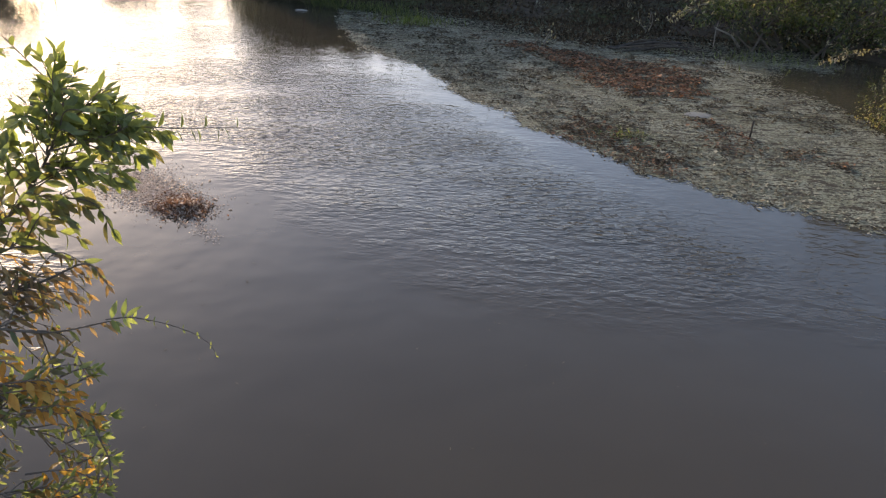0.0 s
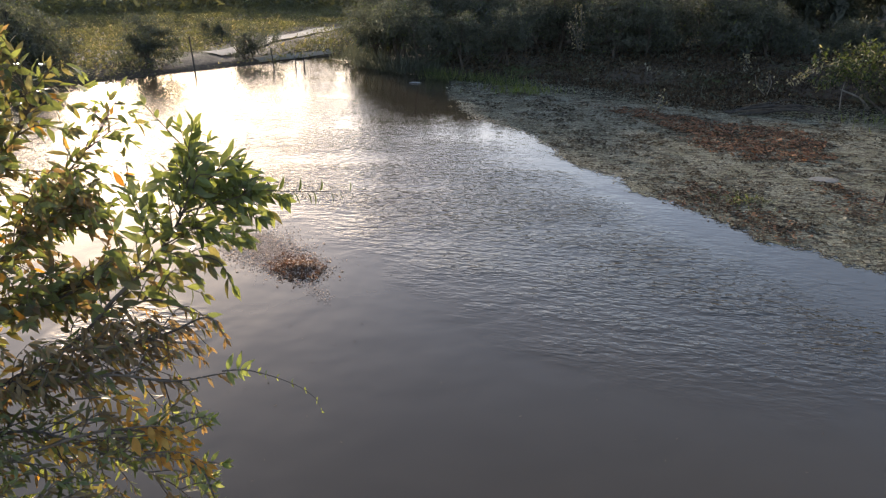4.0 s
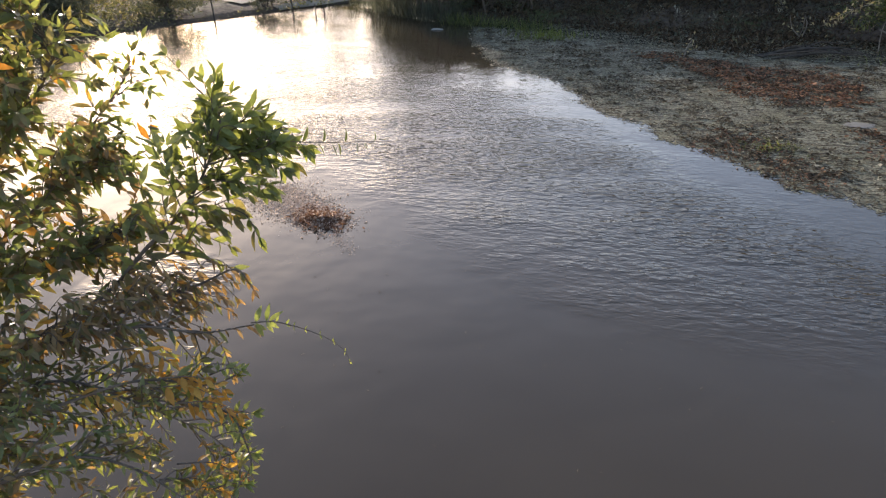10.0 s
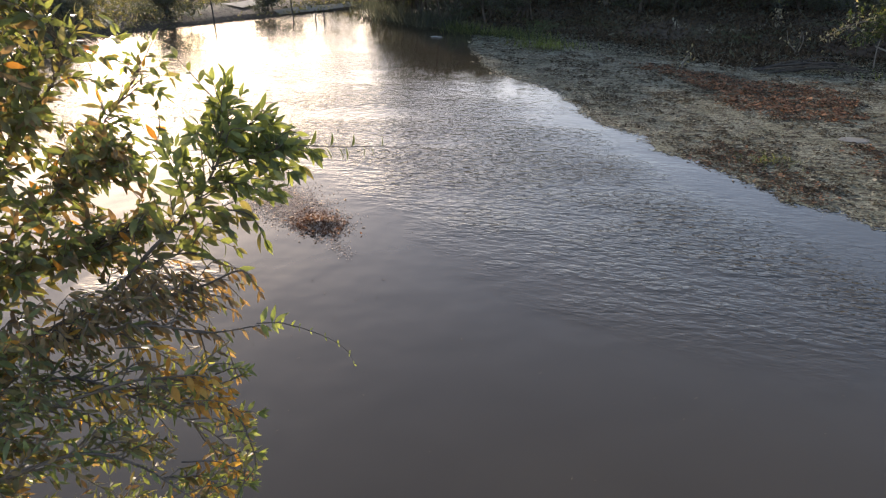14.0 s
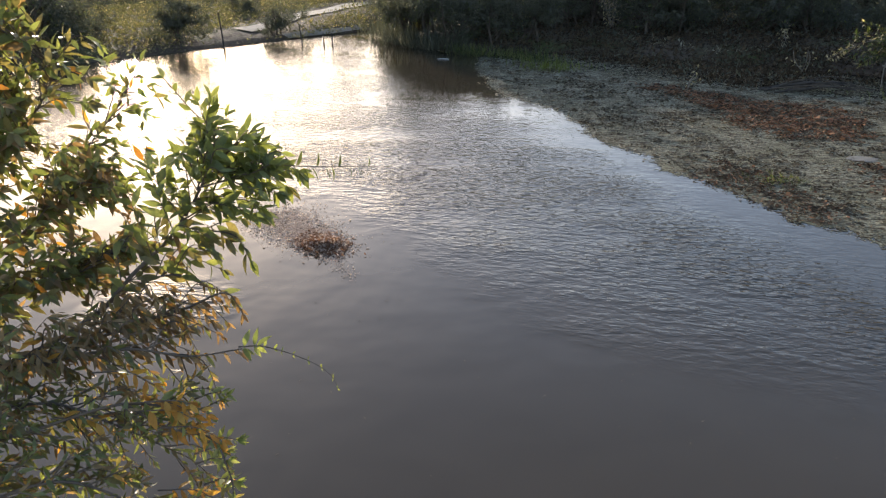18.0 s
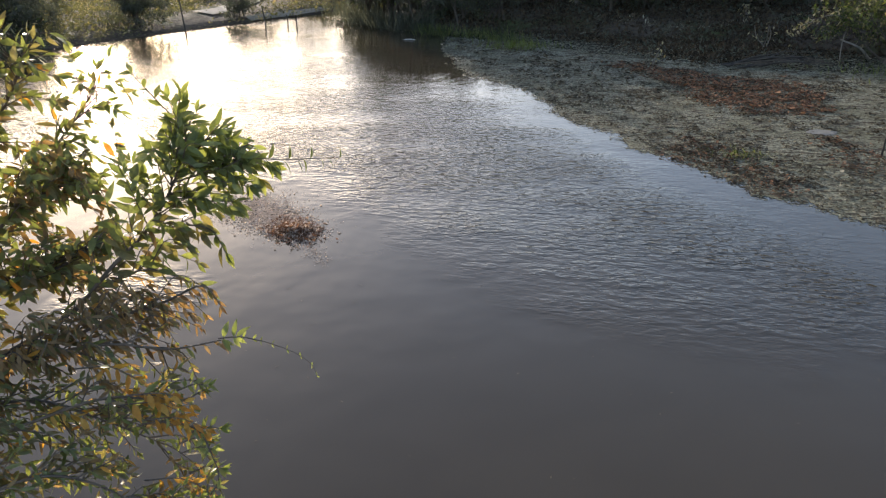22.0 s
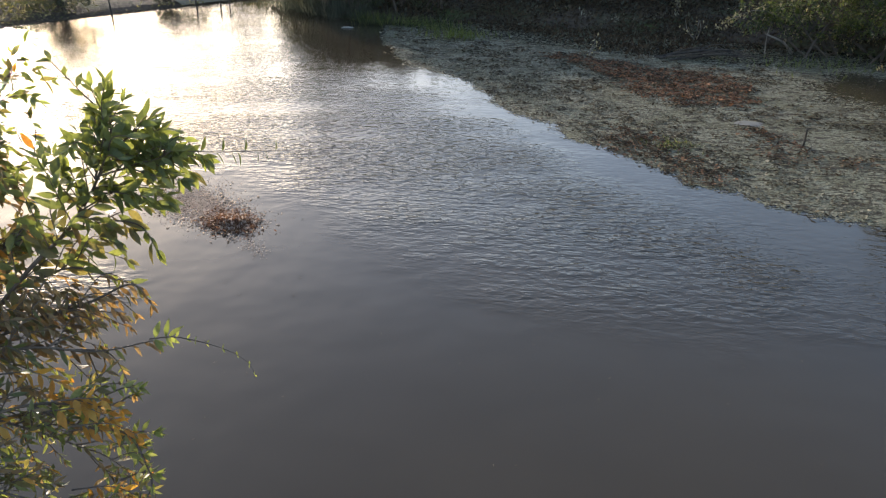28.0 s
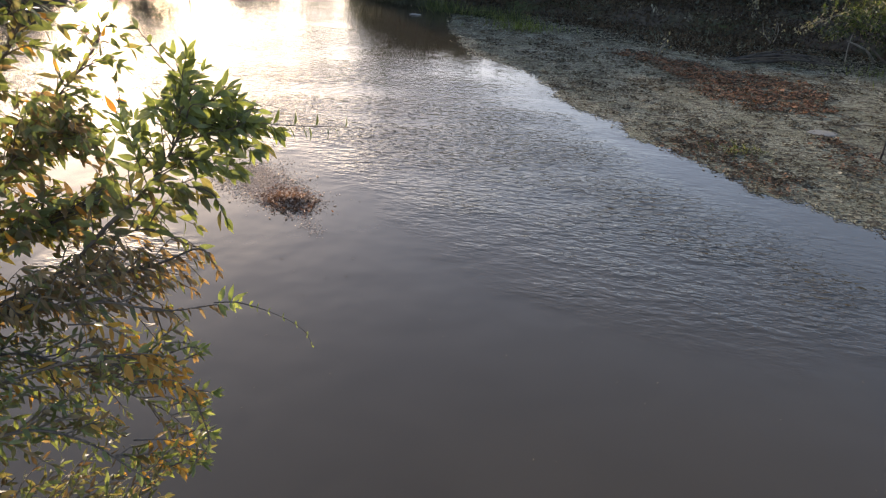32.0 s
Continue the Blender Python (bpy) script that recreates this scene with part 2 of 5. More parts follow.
DRY_LEAF = leaf_material("pale_dry_leaf", (0.16, 0.13, 0.08), (0.26, 0.22, 0.14), (0.36, 0.31, 0.21), 0.7, 0.3)
LITTER_RED = leaf_material("red_brown_litter", (0.085, 0.045, 0.028), (0.165, 0.086, 0.050), (0.27, 0.150, 0.080), 0.85, 0.15, (1.2, 1.0, 0.8), 0.12)
LITTER_BROWN = leaf_material("brown_litter", (0.028, 0.021, 0.014), (0.058, 0.042, 0.026), (0.11, 0.08, 0.048), 0.85, 0.15, (1.2, 1.0, 0.8), 0.12)
LITTER_OLIVE = leaf_material("olive_brown_litter", (0.030, 0.024, 0.015), (0.058, 0.046, 0.028), (0.115, 0.092, 0.056), 0.85, 0.15, (1.2, 1.0, 0.8), 0.12)
LITTER_PALE = leaf_material("pale_floating_leaf", (0.13, 0.122, 0.084), (0.21, 0.196, 0.140), (0.32, 0.295, 0.215), 0.85, 0.15, (1.2, 1.0, 0.8), 0.12)
CHAFF = leaf_material("pale_wet_chaff", (0.36, 0.28, 0.22), (0.52, 0.42, 0.34), (0.66, 0.56, 0.46), 0.9, 0.35, (1.15, 1.1, 1.05), 0.06)
CLUMP_RED = leaf_material("drifting_red_brown_leaf", (0.085, 0.048, 0.032), (0.155, 0.092, 0.060), (0.26, 0.175, 0.12), 0.85, 0.4, (1.4, 1.1, 0.8), 0.1)
PAD = leaf_material("lily_pad_leaf", (0.070, 0.080, 0.030), (0.115, 0.120, 0.048), (0.18, 0.172, 0.080), 0.5, 0.15, (1.2, 1.0, 0.8))
REED = leaf_material("green_reed", (0.052, 0.078, 0.022), (0.082, 0.112, 0.034), (0.12, 0.145, 0.050))


# ---- mesh helpers ----
rng = np.random.default_rng(5)


def mesh_of(name, verts, faces, material, smooth=False):
    me = bpy.data.meshes.new(name)
    me.from_pydata([tuple(map(float, v)) for v in verts], [], [tuple(map(int, f)) for f in faces])
    me.materials.append(material)
    if smooth:
        me.polygons.foreach_set("use_smooth", [True] * len(me.polygons))
    me.update()
    return me


def part(name, me, parent, label=""):
    ob = new(name, me)
    ob.parent = parent
    return tagged(ob, label)


def thing(name, at, label, category, group="", kind=""):
    ob = new(name)
    ob.location = at
    ob.empty_display_size = 0.2
    return tagged(ob, label, category, group, kind)


LEAF_T = np.array([[0, 0, 0], [.16, .29, .08], [.45, .45, .10], [.78, .33, .08], [1, 0, 0], [.78, -.33, .08], [.45, -.45, .10], [.16, -.29, .08], [.20, 0, 0], [.48, 0, 0], [.78, 0, 0]])
LEAF_F = [(0, 8, 1), (1, 8, 9, 2), (2, 9, 10, 3), (3, 10, 4), (0, 7, 8), (7, 6, 9, 8), (6, 5, 10, 9), (5, 4, 10)]
# a pointed leaf: half-widths along its length, folded up a little from the midrib
RIM = [(.10, .17), (.24, .38), (.42, .50), (.62, .43), (.80, .25), (.92, .10)]
LANCE_T = np.array([(0, 0, 0)] + [(t, w, .22 * w) for t, w in RIM] + [(1, 0, 0)] + [(t, -w, .22 * w) for t, w in RIM[::-1]] + [(t, 0, 0) for t, _ in RIM])
LANCE_F = [(0, 14, 1), (0, 13, 14), (6, 19, 7), (7, 19, 8)] + [(i + 1, i + 14, i + 15, i + 2) for i in range(5)] + [(13 - i, 12 - i, i + 15, i + 14) for i in range(5)]
LANCE = (LANCE_T, LANCE_F)
CHIP_T = np.array([[0, 0, 0], [.5, .5, .12], [1, 0, 0], [.5, -.5, .12]])
CHIP_F = [(0, 2, 1), (0, 3, 2)]


def unit(v):
    return v / np.maximum(np.linalg.norm(v, axis=-1, keepdims=True), 1e-9)


def leaves(at, way, up, length, width, curl=0.2, shape=(LEAF_T, LEAF_F)):
    """Leaves at n places, pointing along way with their faces towards up. Gives verts, faces."""
    T, F = shape
    n = len(at)
    way = unit(way)
    side = unit(np.cross(up, way))
    top = np.cross(way, side)
    L = np.broadcast_to(np.asarray(length, float), (n,))[:, None, None]
    W = np.broadcast_to(np.asarray(width, float), (n,))[:, None, None]
    C = np.broadcast_to(np.asarray(curl, float), (n,))[:, None]
    t, s, h = T[:, 0][None, :], T[:, 1][None, :], T[:, 2][None, :]
    v = at[:, None, :] + way[:, None, :] * (t[..., None] * L) + side[:, None, :] * (s[..., None] * W) + top[:, None, :] * ((h * 1.0)[..., None] * W - (C * t * t)[..., None] * L)
    k = len(T)
    faces = [tuple(i * k + q for q in f) for i in range(n) for f in F]
    return v.reshape(-1, 3), faces


def tube(pts, r0, r1, sides=6):
    """A tapered tube along points."""
    pts = np.asarray(pts, float)
    n = len(pts)
    tan = unit(np.gradient(pts, axis=0))
    ref = np.array([0.13, 0.21, 1.0]) if abs(tan[0, 2]) < 0.8 else np.array([1.0, 0.1, 0.2])
    a = unit(np.cross(tan, ref))
    b = np.cross(tan, a)
    r = np.linspace(r0, r1, n)[:, None, None]
    th = np.linspace(0, 2 * np.pi, sides, endpoint=False)[None, :, None]
    v = (pts[:, None] + r * (np.cos(th) * a[:, None] + np.sin(th) * b[:, None])).reshape(-1, 3)
    f = [(i * sides + j, i * sides + (j + 1) % sides, (i + 1) * sides + (j + 1) % sides, (i + 1) * sides + j) for i in range(n - 1) for j in range(sides)]
    f += [tuple(range(sides))[::-1], tuple((n - 1) * sides + j for j in range(sides))]
    return v, f


def join(pieces):
    V, F, o = [], [], 0
    for v, f in pieces:
        V.append(np.asarray(v))
        F += [tuple(i + o for i in q) for q in f]
        o += len(v)
    return np.concatenate(V), F


def bend(ctrl, n=10):
    """A smooth line through control points."""
    c = np.asarray(ctrl, float)
    if len(c) == 2:
        return np.linspace(c[0], c[1], n)
    p = np.vstack([2 * c[0] - c[1], c, 2 * c[-1] - c[-2]])
    out = []
    for i in range(1, len(p) - 2):
        for u in np.linspace(0, 1, n, endpoint=False):
            out.append(0.5 * (2 * p[i] + (p[i + 1] - p[i - 1]) * u + (2 * p[i - 1] - 5 * p[i] + 4 * p[i + 1] - p[i + 2]) * u * u + (3 * p[i] - p[i - 1] - 3 * p[i + 1] + p[i + 2]) * u ** 3))
    out.append(c[-1])
    return np.array(out)


def inside(poly, x, y):
    """Which of the points lie in the polygon."""
    p = np.asarray(poly, float)
    c = np.zeros(np.shape(x), bool)
    for (x0, y0), (x1, y1) in zip(p, np.roll(p, -1, 0)):
        c ^= ((y0 > y) != (y1 > y)) & (x < (x1 - x0) * (y - y0) / (y1 - y0 + 1e-12) + x0)
    return c


def reach(poly, x, y):
    """Distance from the points to the polygon's edge."""
    p = np.asarray(poly, float)
    d = np.full(np.shape(x), 1e9)
    for (x0, y0), (x1, y1) in zip(p, np.roll(p, -1, 0)):
        ex, ey = x1 - x0, y1 - y0
        u = np.clip(((x - x0) * ex + (y - y0) * ey) / (ex * ex + ey * ey), 0, 1)
        d = np.minimum(d, np.hypot(x - x0 - u * ex, y - y0 - u * ey))
    return d


def lumps(x, y, scale, seed=0.0):
    """Smooth noise, about -1 to 1, at many places."""
    return np.array([noise.noise(Vector((a * scale + seed, b * scale - seed, seed * 1.7))) for a, b in zip(np.ravel(x), np.ravel(y))]).reshape(np.shape(x))


# ---- ground and water ----
SHORE = [(-30, 2.2), (-26, 8), (-22, 16), (-17.5, 21.5), (-15.6, 24), (-12.7, 27.8), (-10.2, 31.2), (-9.6, 36), (-8.2, 36), (-8.6, 31), (-7.1, 27.4), (-4.8, 25.2), (-1.0, 26.0),
         (5.6, 24.0), (11.0, 21.2), (15.0, 17.0), (14.0, 11.0), (13.0, 2.2), (9.0, 2.0), (5.0, 2.25), (1.5, 1.95), (-1.5, 2.2), (-5.0, 1.9), (-10.0, 2.3), (-18.0, 2.0)]


def ground_z(x, y):
    d = reach(SHORE, x, y)
    wet = inside(SHORE, x, y)
    rough = 0.10 * lumps(x, y, 0.45, 3.0)
    land = np.where(y < 2.3, np.minimum(2.4, 1.15 * d), np.where(x < -7.5, 0.38, 0.5) * (1 - np.exp(-d * 0.7))) + rough * np.clip(d, 0, 1)
    return np.where(wet, -np.minimum(1.2, 0.5 * d), land)


def spread(lo, hi, step, far):
    core = np.arange(lo, hi + 1e-6, step)
    out = step * np.cumsum(1.35 ** np.arange(1, 24))
    out = out[out < far]
    return np.concatenate([(lo - out)[::-1], core, hi + out])


gx, gy = spread(-32, 18, 0.6, 1600), spread(-4, 46, 0.6, 1600)
X, Y = np.meshgrid(gx, gy)
Z = ground_z(X, Y)
nx, ny = len(gx), len(gy)
gv = np.stack([X, Y, Z], -1).reshape(-1, 3)
gf = [(j * nx + i, j * nx + i + 1, (j + 1) * nx + i + 1, (j + 1) * nx + i) for j in range(ny - 1) for i in range(nx - 1)]
tagged(new("ground", mesh_of("ground", gv, gf, GROUND, True)), "dark muddy and grassy river banks under a low sun", "ground", kind="structure")

wx, wy = np.linspace(-31, 16, 48), np.linspace(1.0, 37, 37)
WX, WY = np.meshgrid(wx, wy)
wv = np.stack([WX, WY, np.zeros_like(WX)], -1).reshape(-1, 3)
wf = [(j * 48 + i, j * 48 + i + 1, (j + 1) * 48 + i + 1, (j + 1) * 48 + i) for j in range(36) for i in range(47)]
tagged(new("water", mesh_of("water", wv, wf, WATER, True)), "still muddy brown river water with wind ripples", "water", kind="structure")


def strip(name, ctrl, width, material, label):
    """A path laid on the ground along a line."""
    line = bend([(x, y, 0) for x, y in ctrl], 14)
    tan = unit(np.gradient(line, axis=0))
    nrm = np.stack([-tan[:, 1], tan[:, 0], 0 * tan[:, 0]], -1)
    k = np.linspace(-0.5, 0.5, 5)
    w = width * (1 + 0.35 * lumps(line[:, 0], line[:, 1], 0.7, 9.0))
    P = line[:, None] + nrm[:, None] * (k[None, :, None] * w[:, None, None])
    P[..., 2] = ground_z(P[..., 0], P[..., 1]) + 0.045
    f = [(i * 5 + j, i * 5 + j + 1, (i + 1) * 5 + j + 1, (i + 1) * 5 + j) for i in range(len(line) - 1) for j in range(4)]
    return tagged(new(name, mesh_of(name, P.reshape(-1, 3), f, material, True)), label, "path", kind="structure")


strip("path", [(-14.9, 28.3), (-14.5, 29.4), (-14.4, 31.0), (-14.5, 33.1), (-14.1, 35.6), (-13.6, 38.0), (-12.6, 42.0)], 1.1, PATH_SOIL, "pale dry footpath along the top of the bank")
# a pale strip following the waterline, in the path's colour
strip("shore_strip", [(-12.9, 28.2), (-11.9, 29.5), (-11.0, 30.8), (-10.5, 31.6)], 0.55, PATH_SOIL, "pale strip along the water's edge")

# ---- floating mat ----
MAT_EDGE = [(-4.2, 25.0), (-4.05, 23.4), (-3.1, 19.5), (-2.55, 18.5), (-1.1, 17.2), (0.0, 14.65), (1.1, 13.2), (1.63, 12.2), (2.6, 11.1), (3.0, 10.35), (3.7, 9.85), (4.6, 9.15), (6.05, 8.5)]
MAT = MAT_EDGE + [(7.4, 8.7), (8.6, 9.9), (9.6, 10.9), (8.7, 13.0), (8.8, 15.2), (9.6, 17.5), (11.0, 19.4), (11.2, 21.2), (5.6, 24.1), (-1.0, 26.1)]


def mat_cover(x, y):
    """How thickly the mat covers the water: 0 at its edge to 1 inside, thin by the lily pads and the dark pool."""
    d = np.where(inside(MAT, x, y), 1, -1) * reach(MAT, x, y)
    d = d + 0.25 * lumps(x, y, 1.3, 4.0) + 0.12 * lumps(x, y, 4.0, 8.0)
    soft = np.clip(0.42 + d / 0.7, 0, 1)
    wob = 0.35 * lumps(x, y, 0.9, 21.0)
    pads = np.clip(1 - (x - 6.1 - 0.71 * (y - 8.8) + wob) / 0.8, 0.58, 1)
    pool = 1 - 0.55 * np.clip(1.45 + wob - np.hypot((x - 9.0) / 1.7, (y - 16.9) / 2.0), 0, 1)
    behind = np.clip(1 - (y - np.interp(x, [-5, -0.8, 1.0, 2.7, 4.4, 5.9, 7.4, 12], [25.0, 22.9, 21.6, 20.9, 20.4, 19.6, 19.1, 19.0]) + wob) / 1.4, 0.66, 1)
    return soft * np.minimum(np.minimum(pads, pool), behind)


fx, fy = np.arange(-5.2, 12.0, 0.22), np.arange(7.6, 27.0, 0.22)
FX, FY = np.meshgrid(fx, fy)
cover = mat_cover(FX, FY)
n_f = len(fx)
cells = [(q * n_f + p, q * n_f + p + 1, (q + 1) * n_f + p + 1, (q + 1) * n_f + p) for q in range(len(fy) - 1) for p in range(n_f - 1) if cover[q:q + 2, p:p + 2].max() > 0]
used, back = np.unique(np.array(cells), return_inverse=True)
film = mesh_of("duckweed_mat", np.stack([FX.ravel(), FY.ravel(), np.full(FX.size, 0.005)], -1)[used], back.reshape(-1, 4), FILM)
film.attributes.new("cover", "FLOAT", "POINT").data.foreach_set("value", cover.ravel()[used].astype(np.float32))
tagged(new("duckweed_mat", film), "pale grey-green duckweed film floating along the bank", "duckweed", kind="stuff")


def scatter(n, weight, box, seed):
    """About n places in the box, kept with the chance that weight gives."""
    r = np.random.default_rng(seed)
    x, y = r.uniform(box[0], box[2], n), r.uniform(box[1], box[3], n)
    k = r.uniform(0, 1, n) < weight(x, y)
    return x[k], y[k]


def near_line(ctrl, x, y):
    line = bend([(a, b, 0) for a, b in ctrl], 12)
    d = np.full(x.shape, 1e9)
    for p in line:
        d = np.minimum(d, np.hypot(x - p[0], y - p[1]))
    return d


def in_mat(x, y):
    return np.clip(mat_cover(x, y) * 1.5 - 0.5, 0, 1)


# drifts of fallen leaves on the mat: along its back, round the stake and by its open edge
DRIFTS = ([(0.6, 21.2), (2.4, 20.2), (4.1, 19.3), (5.5, 18.3), (6.6, 17.1), (6.0, 15.4), (4.6, 14.6), (3.7, 15.2), (3.0, 16.7), (2.2, 18.5)],
          [(1.6, 12.6), (2.1, 11.5), (2.7, 11.0), (3.2, 10.2), (3.8, 10.1), (4.1, 11.2), (3.7, 11.9), (3.2, 12.5), (2.3, 13.3)],
          [(4.8, 13.4), (5.4, 13.7), (5.8, 12.8), (5.6, 11.3), (4.9, 11.0), (4.7, 12.2)],
          [(5.9, 12.0), (6.4, 12.1), (6.6, 11.4), (5.9, 11.3)])


def red_share(x, y):
    d = np.full(np.shape(x), -9.0)
    for drift in DRIFTS:
        d = np.maximum(d, np.where(inside(drift, x, y), 1, -1) * reach(drift, x, y))
    d = d + 0.5 * lumps(x, y, 1.1, 15.0) + 0.42 * lumps(x * 0.6, y, 3.2, 16.0) + 0.3 * lumps(x * 0.5, y, 7.0, 17.0)
    return np.clip(d * 3.5 + 0.05, 0, 1)


def litter(name, n, weight, seed, size, material, label, tilt=0.35, rise=0.0, lift=0.0):
    x, y = scatter(n, weight, (-5, 8, 11.5, 26.5), seed)
    r = np.random.default_rng(seed + 50)
    m = len(x)
    a = r.uniform(0, 2 * np.pi, m)
    z = lift + 0.010 + r.uniform(0, 0.02, m) + rise * r.uniform(0, 1, m) ** 2
    way = np.stack([np.cos(a), np.sin(a), r.normal(0, tilt, m)], -1)
    up = np.stack([r.normal(0, 0.35, m), r.normal(0, 0.35, m), np.ones(m)], -1)
    L = size * r.lognormal(0, 0.35, m)
    # far pieces lie in larger clumps
    L *= 1 + 0.5 * np.clip((y - 12) / 14, 0, 1)
    v, f = leaves(np.stack([x, y, z], -1), way, up, L, L * r.uniform(0.35, 0.75, m), r.uniform(-0.2, 0.4, m), (CHIP_T, CHIP_F))
    v[:, 2] = np.maximum(v[:, 2], 0.006)
    return tagged(new(name, mesh_of(name, v, f, material)), label, "leaf litter", kind="stuff")


patch_of = lambda x, y, s, k: np.clip(0.5 + 1.6 * lumps(x, y, s, k), 0, 1)
litter("pale_floating_leaves", 120000, lambda x, y: in_mat(x, y) * (0.15 + 0.5 * patch_of(x, y, 0.9, 2.0)) * (1 - 0.8 * red_share(x, y)) * np.clip(1.0 - (x + y - 16) / 5, 0.05, 1) * np.clip(1.6 - (y - 21) / 4, 0.15, 1), 11, 0.040, LITTER_PALE,
       "pale dried floating leaves packed on the water", 0.08)
litter("brown_floating_leaves", 230000, lambda x, y: in_mat(x, y) ** 2 * np.clip(1.5 * patch_of(x, y, 3.4, 5.0) * (0.35 + 0.65 * patch_of(x, y, 0.8, 25.0)) - 0.12, 0, 1) * np.clip(0.85 - 0.06 * (y - 15), 0.3, 0.9) * np.clip(1.4 - (x + y - 23) / 6, 0.25, 1) * np.where(y < 13, np.clip(1 - (x - 4.0) / 1.4, 0.15, 1), 1), 12, 0.046, LITTER_OLIVE,
       "dark brown rotting leaves in clumps on the mat", 0.06, 0.006)
litter("red_floating_leaves", 230000, lambda x, y: in_mat(x, y) * red_share(x, y) * (0.15 + 0.85 * patch_of(x, y, 3.0, 7.0)) * np.where(y < 14.4, 0.30, 0.85), 13, 0.052, LITTER_RED,
       "red-brown dead leaves heaped on the mat", 0.22, 0.03, 0.006)
litter("dark_floating_leaves", 200000, lambda x, y: in_mat(x, y) * red_share(x, y) * (0.1 + 0.9 * patch_of(x, y, 3.0, 9.0)) * np.where(y < 14.4, 0.9, 0.6), 14, 0.054, LITTER_BROWN,
       "dark brown dead leaves among the red ones on the mat", 0.10, 0.015, 0.006)

# ---- lily pads ----
def pad_mesh(k):
    r = np.random.default_rng(70 + k)
    th = np.linspace(0.12, 2 * np.pi - 0.12, 13)
    rim = np.stack([np.cos(th), np.sin(th), 0.06 * r.normal(0, 1, 13)], -1) * (1 + 0.06 * r.normal(0, 1, (13, 1)))
    rim[:, 2] += 0.03
    v = np.vstack([[0, 0, 0], rim])
    return mesh_of("lily_pad", v, [(0, i, i + 1) for i in range(1, 13)], PAD, True)


pads = [pad_mesh(k) for k in range(5)]
patch = thing("lily_pad_patch", (7.9, 10.2, 0), "scattered yellow-green lily pads floating on dark water", "lily pads")
r_pad = np.random.default_rng(31)
done = []
PAD_ZONE = [(6.2, 8.8), (6.9, 9.9), (7.6, 10.9), (8.5, 12.2), (9.5, 12.6), (10.0, 11.7), (8.7, 10.0), (7.4, 8.3), (6.6, 8.3)]
for _ in range(26000):
    if len(done) >= 300:
        break
    x, y = r_pad.uniform(6.1, 10.2), r_pad.uniform(8.1, 12.7)
    if not inside(PAD_ZONE, np.array([x]), np.array([y]))[0]:
        continue
    edge = np.clip((y - 7.9 - 0.25 * (x - 7)) / 2.0, 0.12, 1) * (0.25 + 0.75 * (noise.noise(Vector((x * 0.9, y * 0.9, 2))) > -0.05))
    s = r_pad.uniform(0.026, 0.056)
    if r_pad.uniform() > edge or any(math.hypot(x - a, y - b) < 0.8 * (s + c) for a, b, c in done):
        continue
    done.append((x, y, s))
    p = part("lily_pad", pads[r_pad.integers(5)], patch)
    p.location = (x - 7.9, y - 10.2, 0.008)
    p.rotation_euler = (r_pad.normal(0, 0.05), r_pad.normal(0, 0.05), r_pad.uniform(0, 6.28))
    p.scale = (s, s, s)


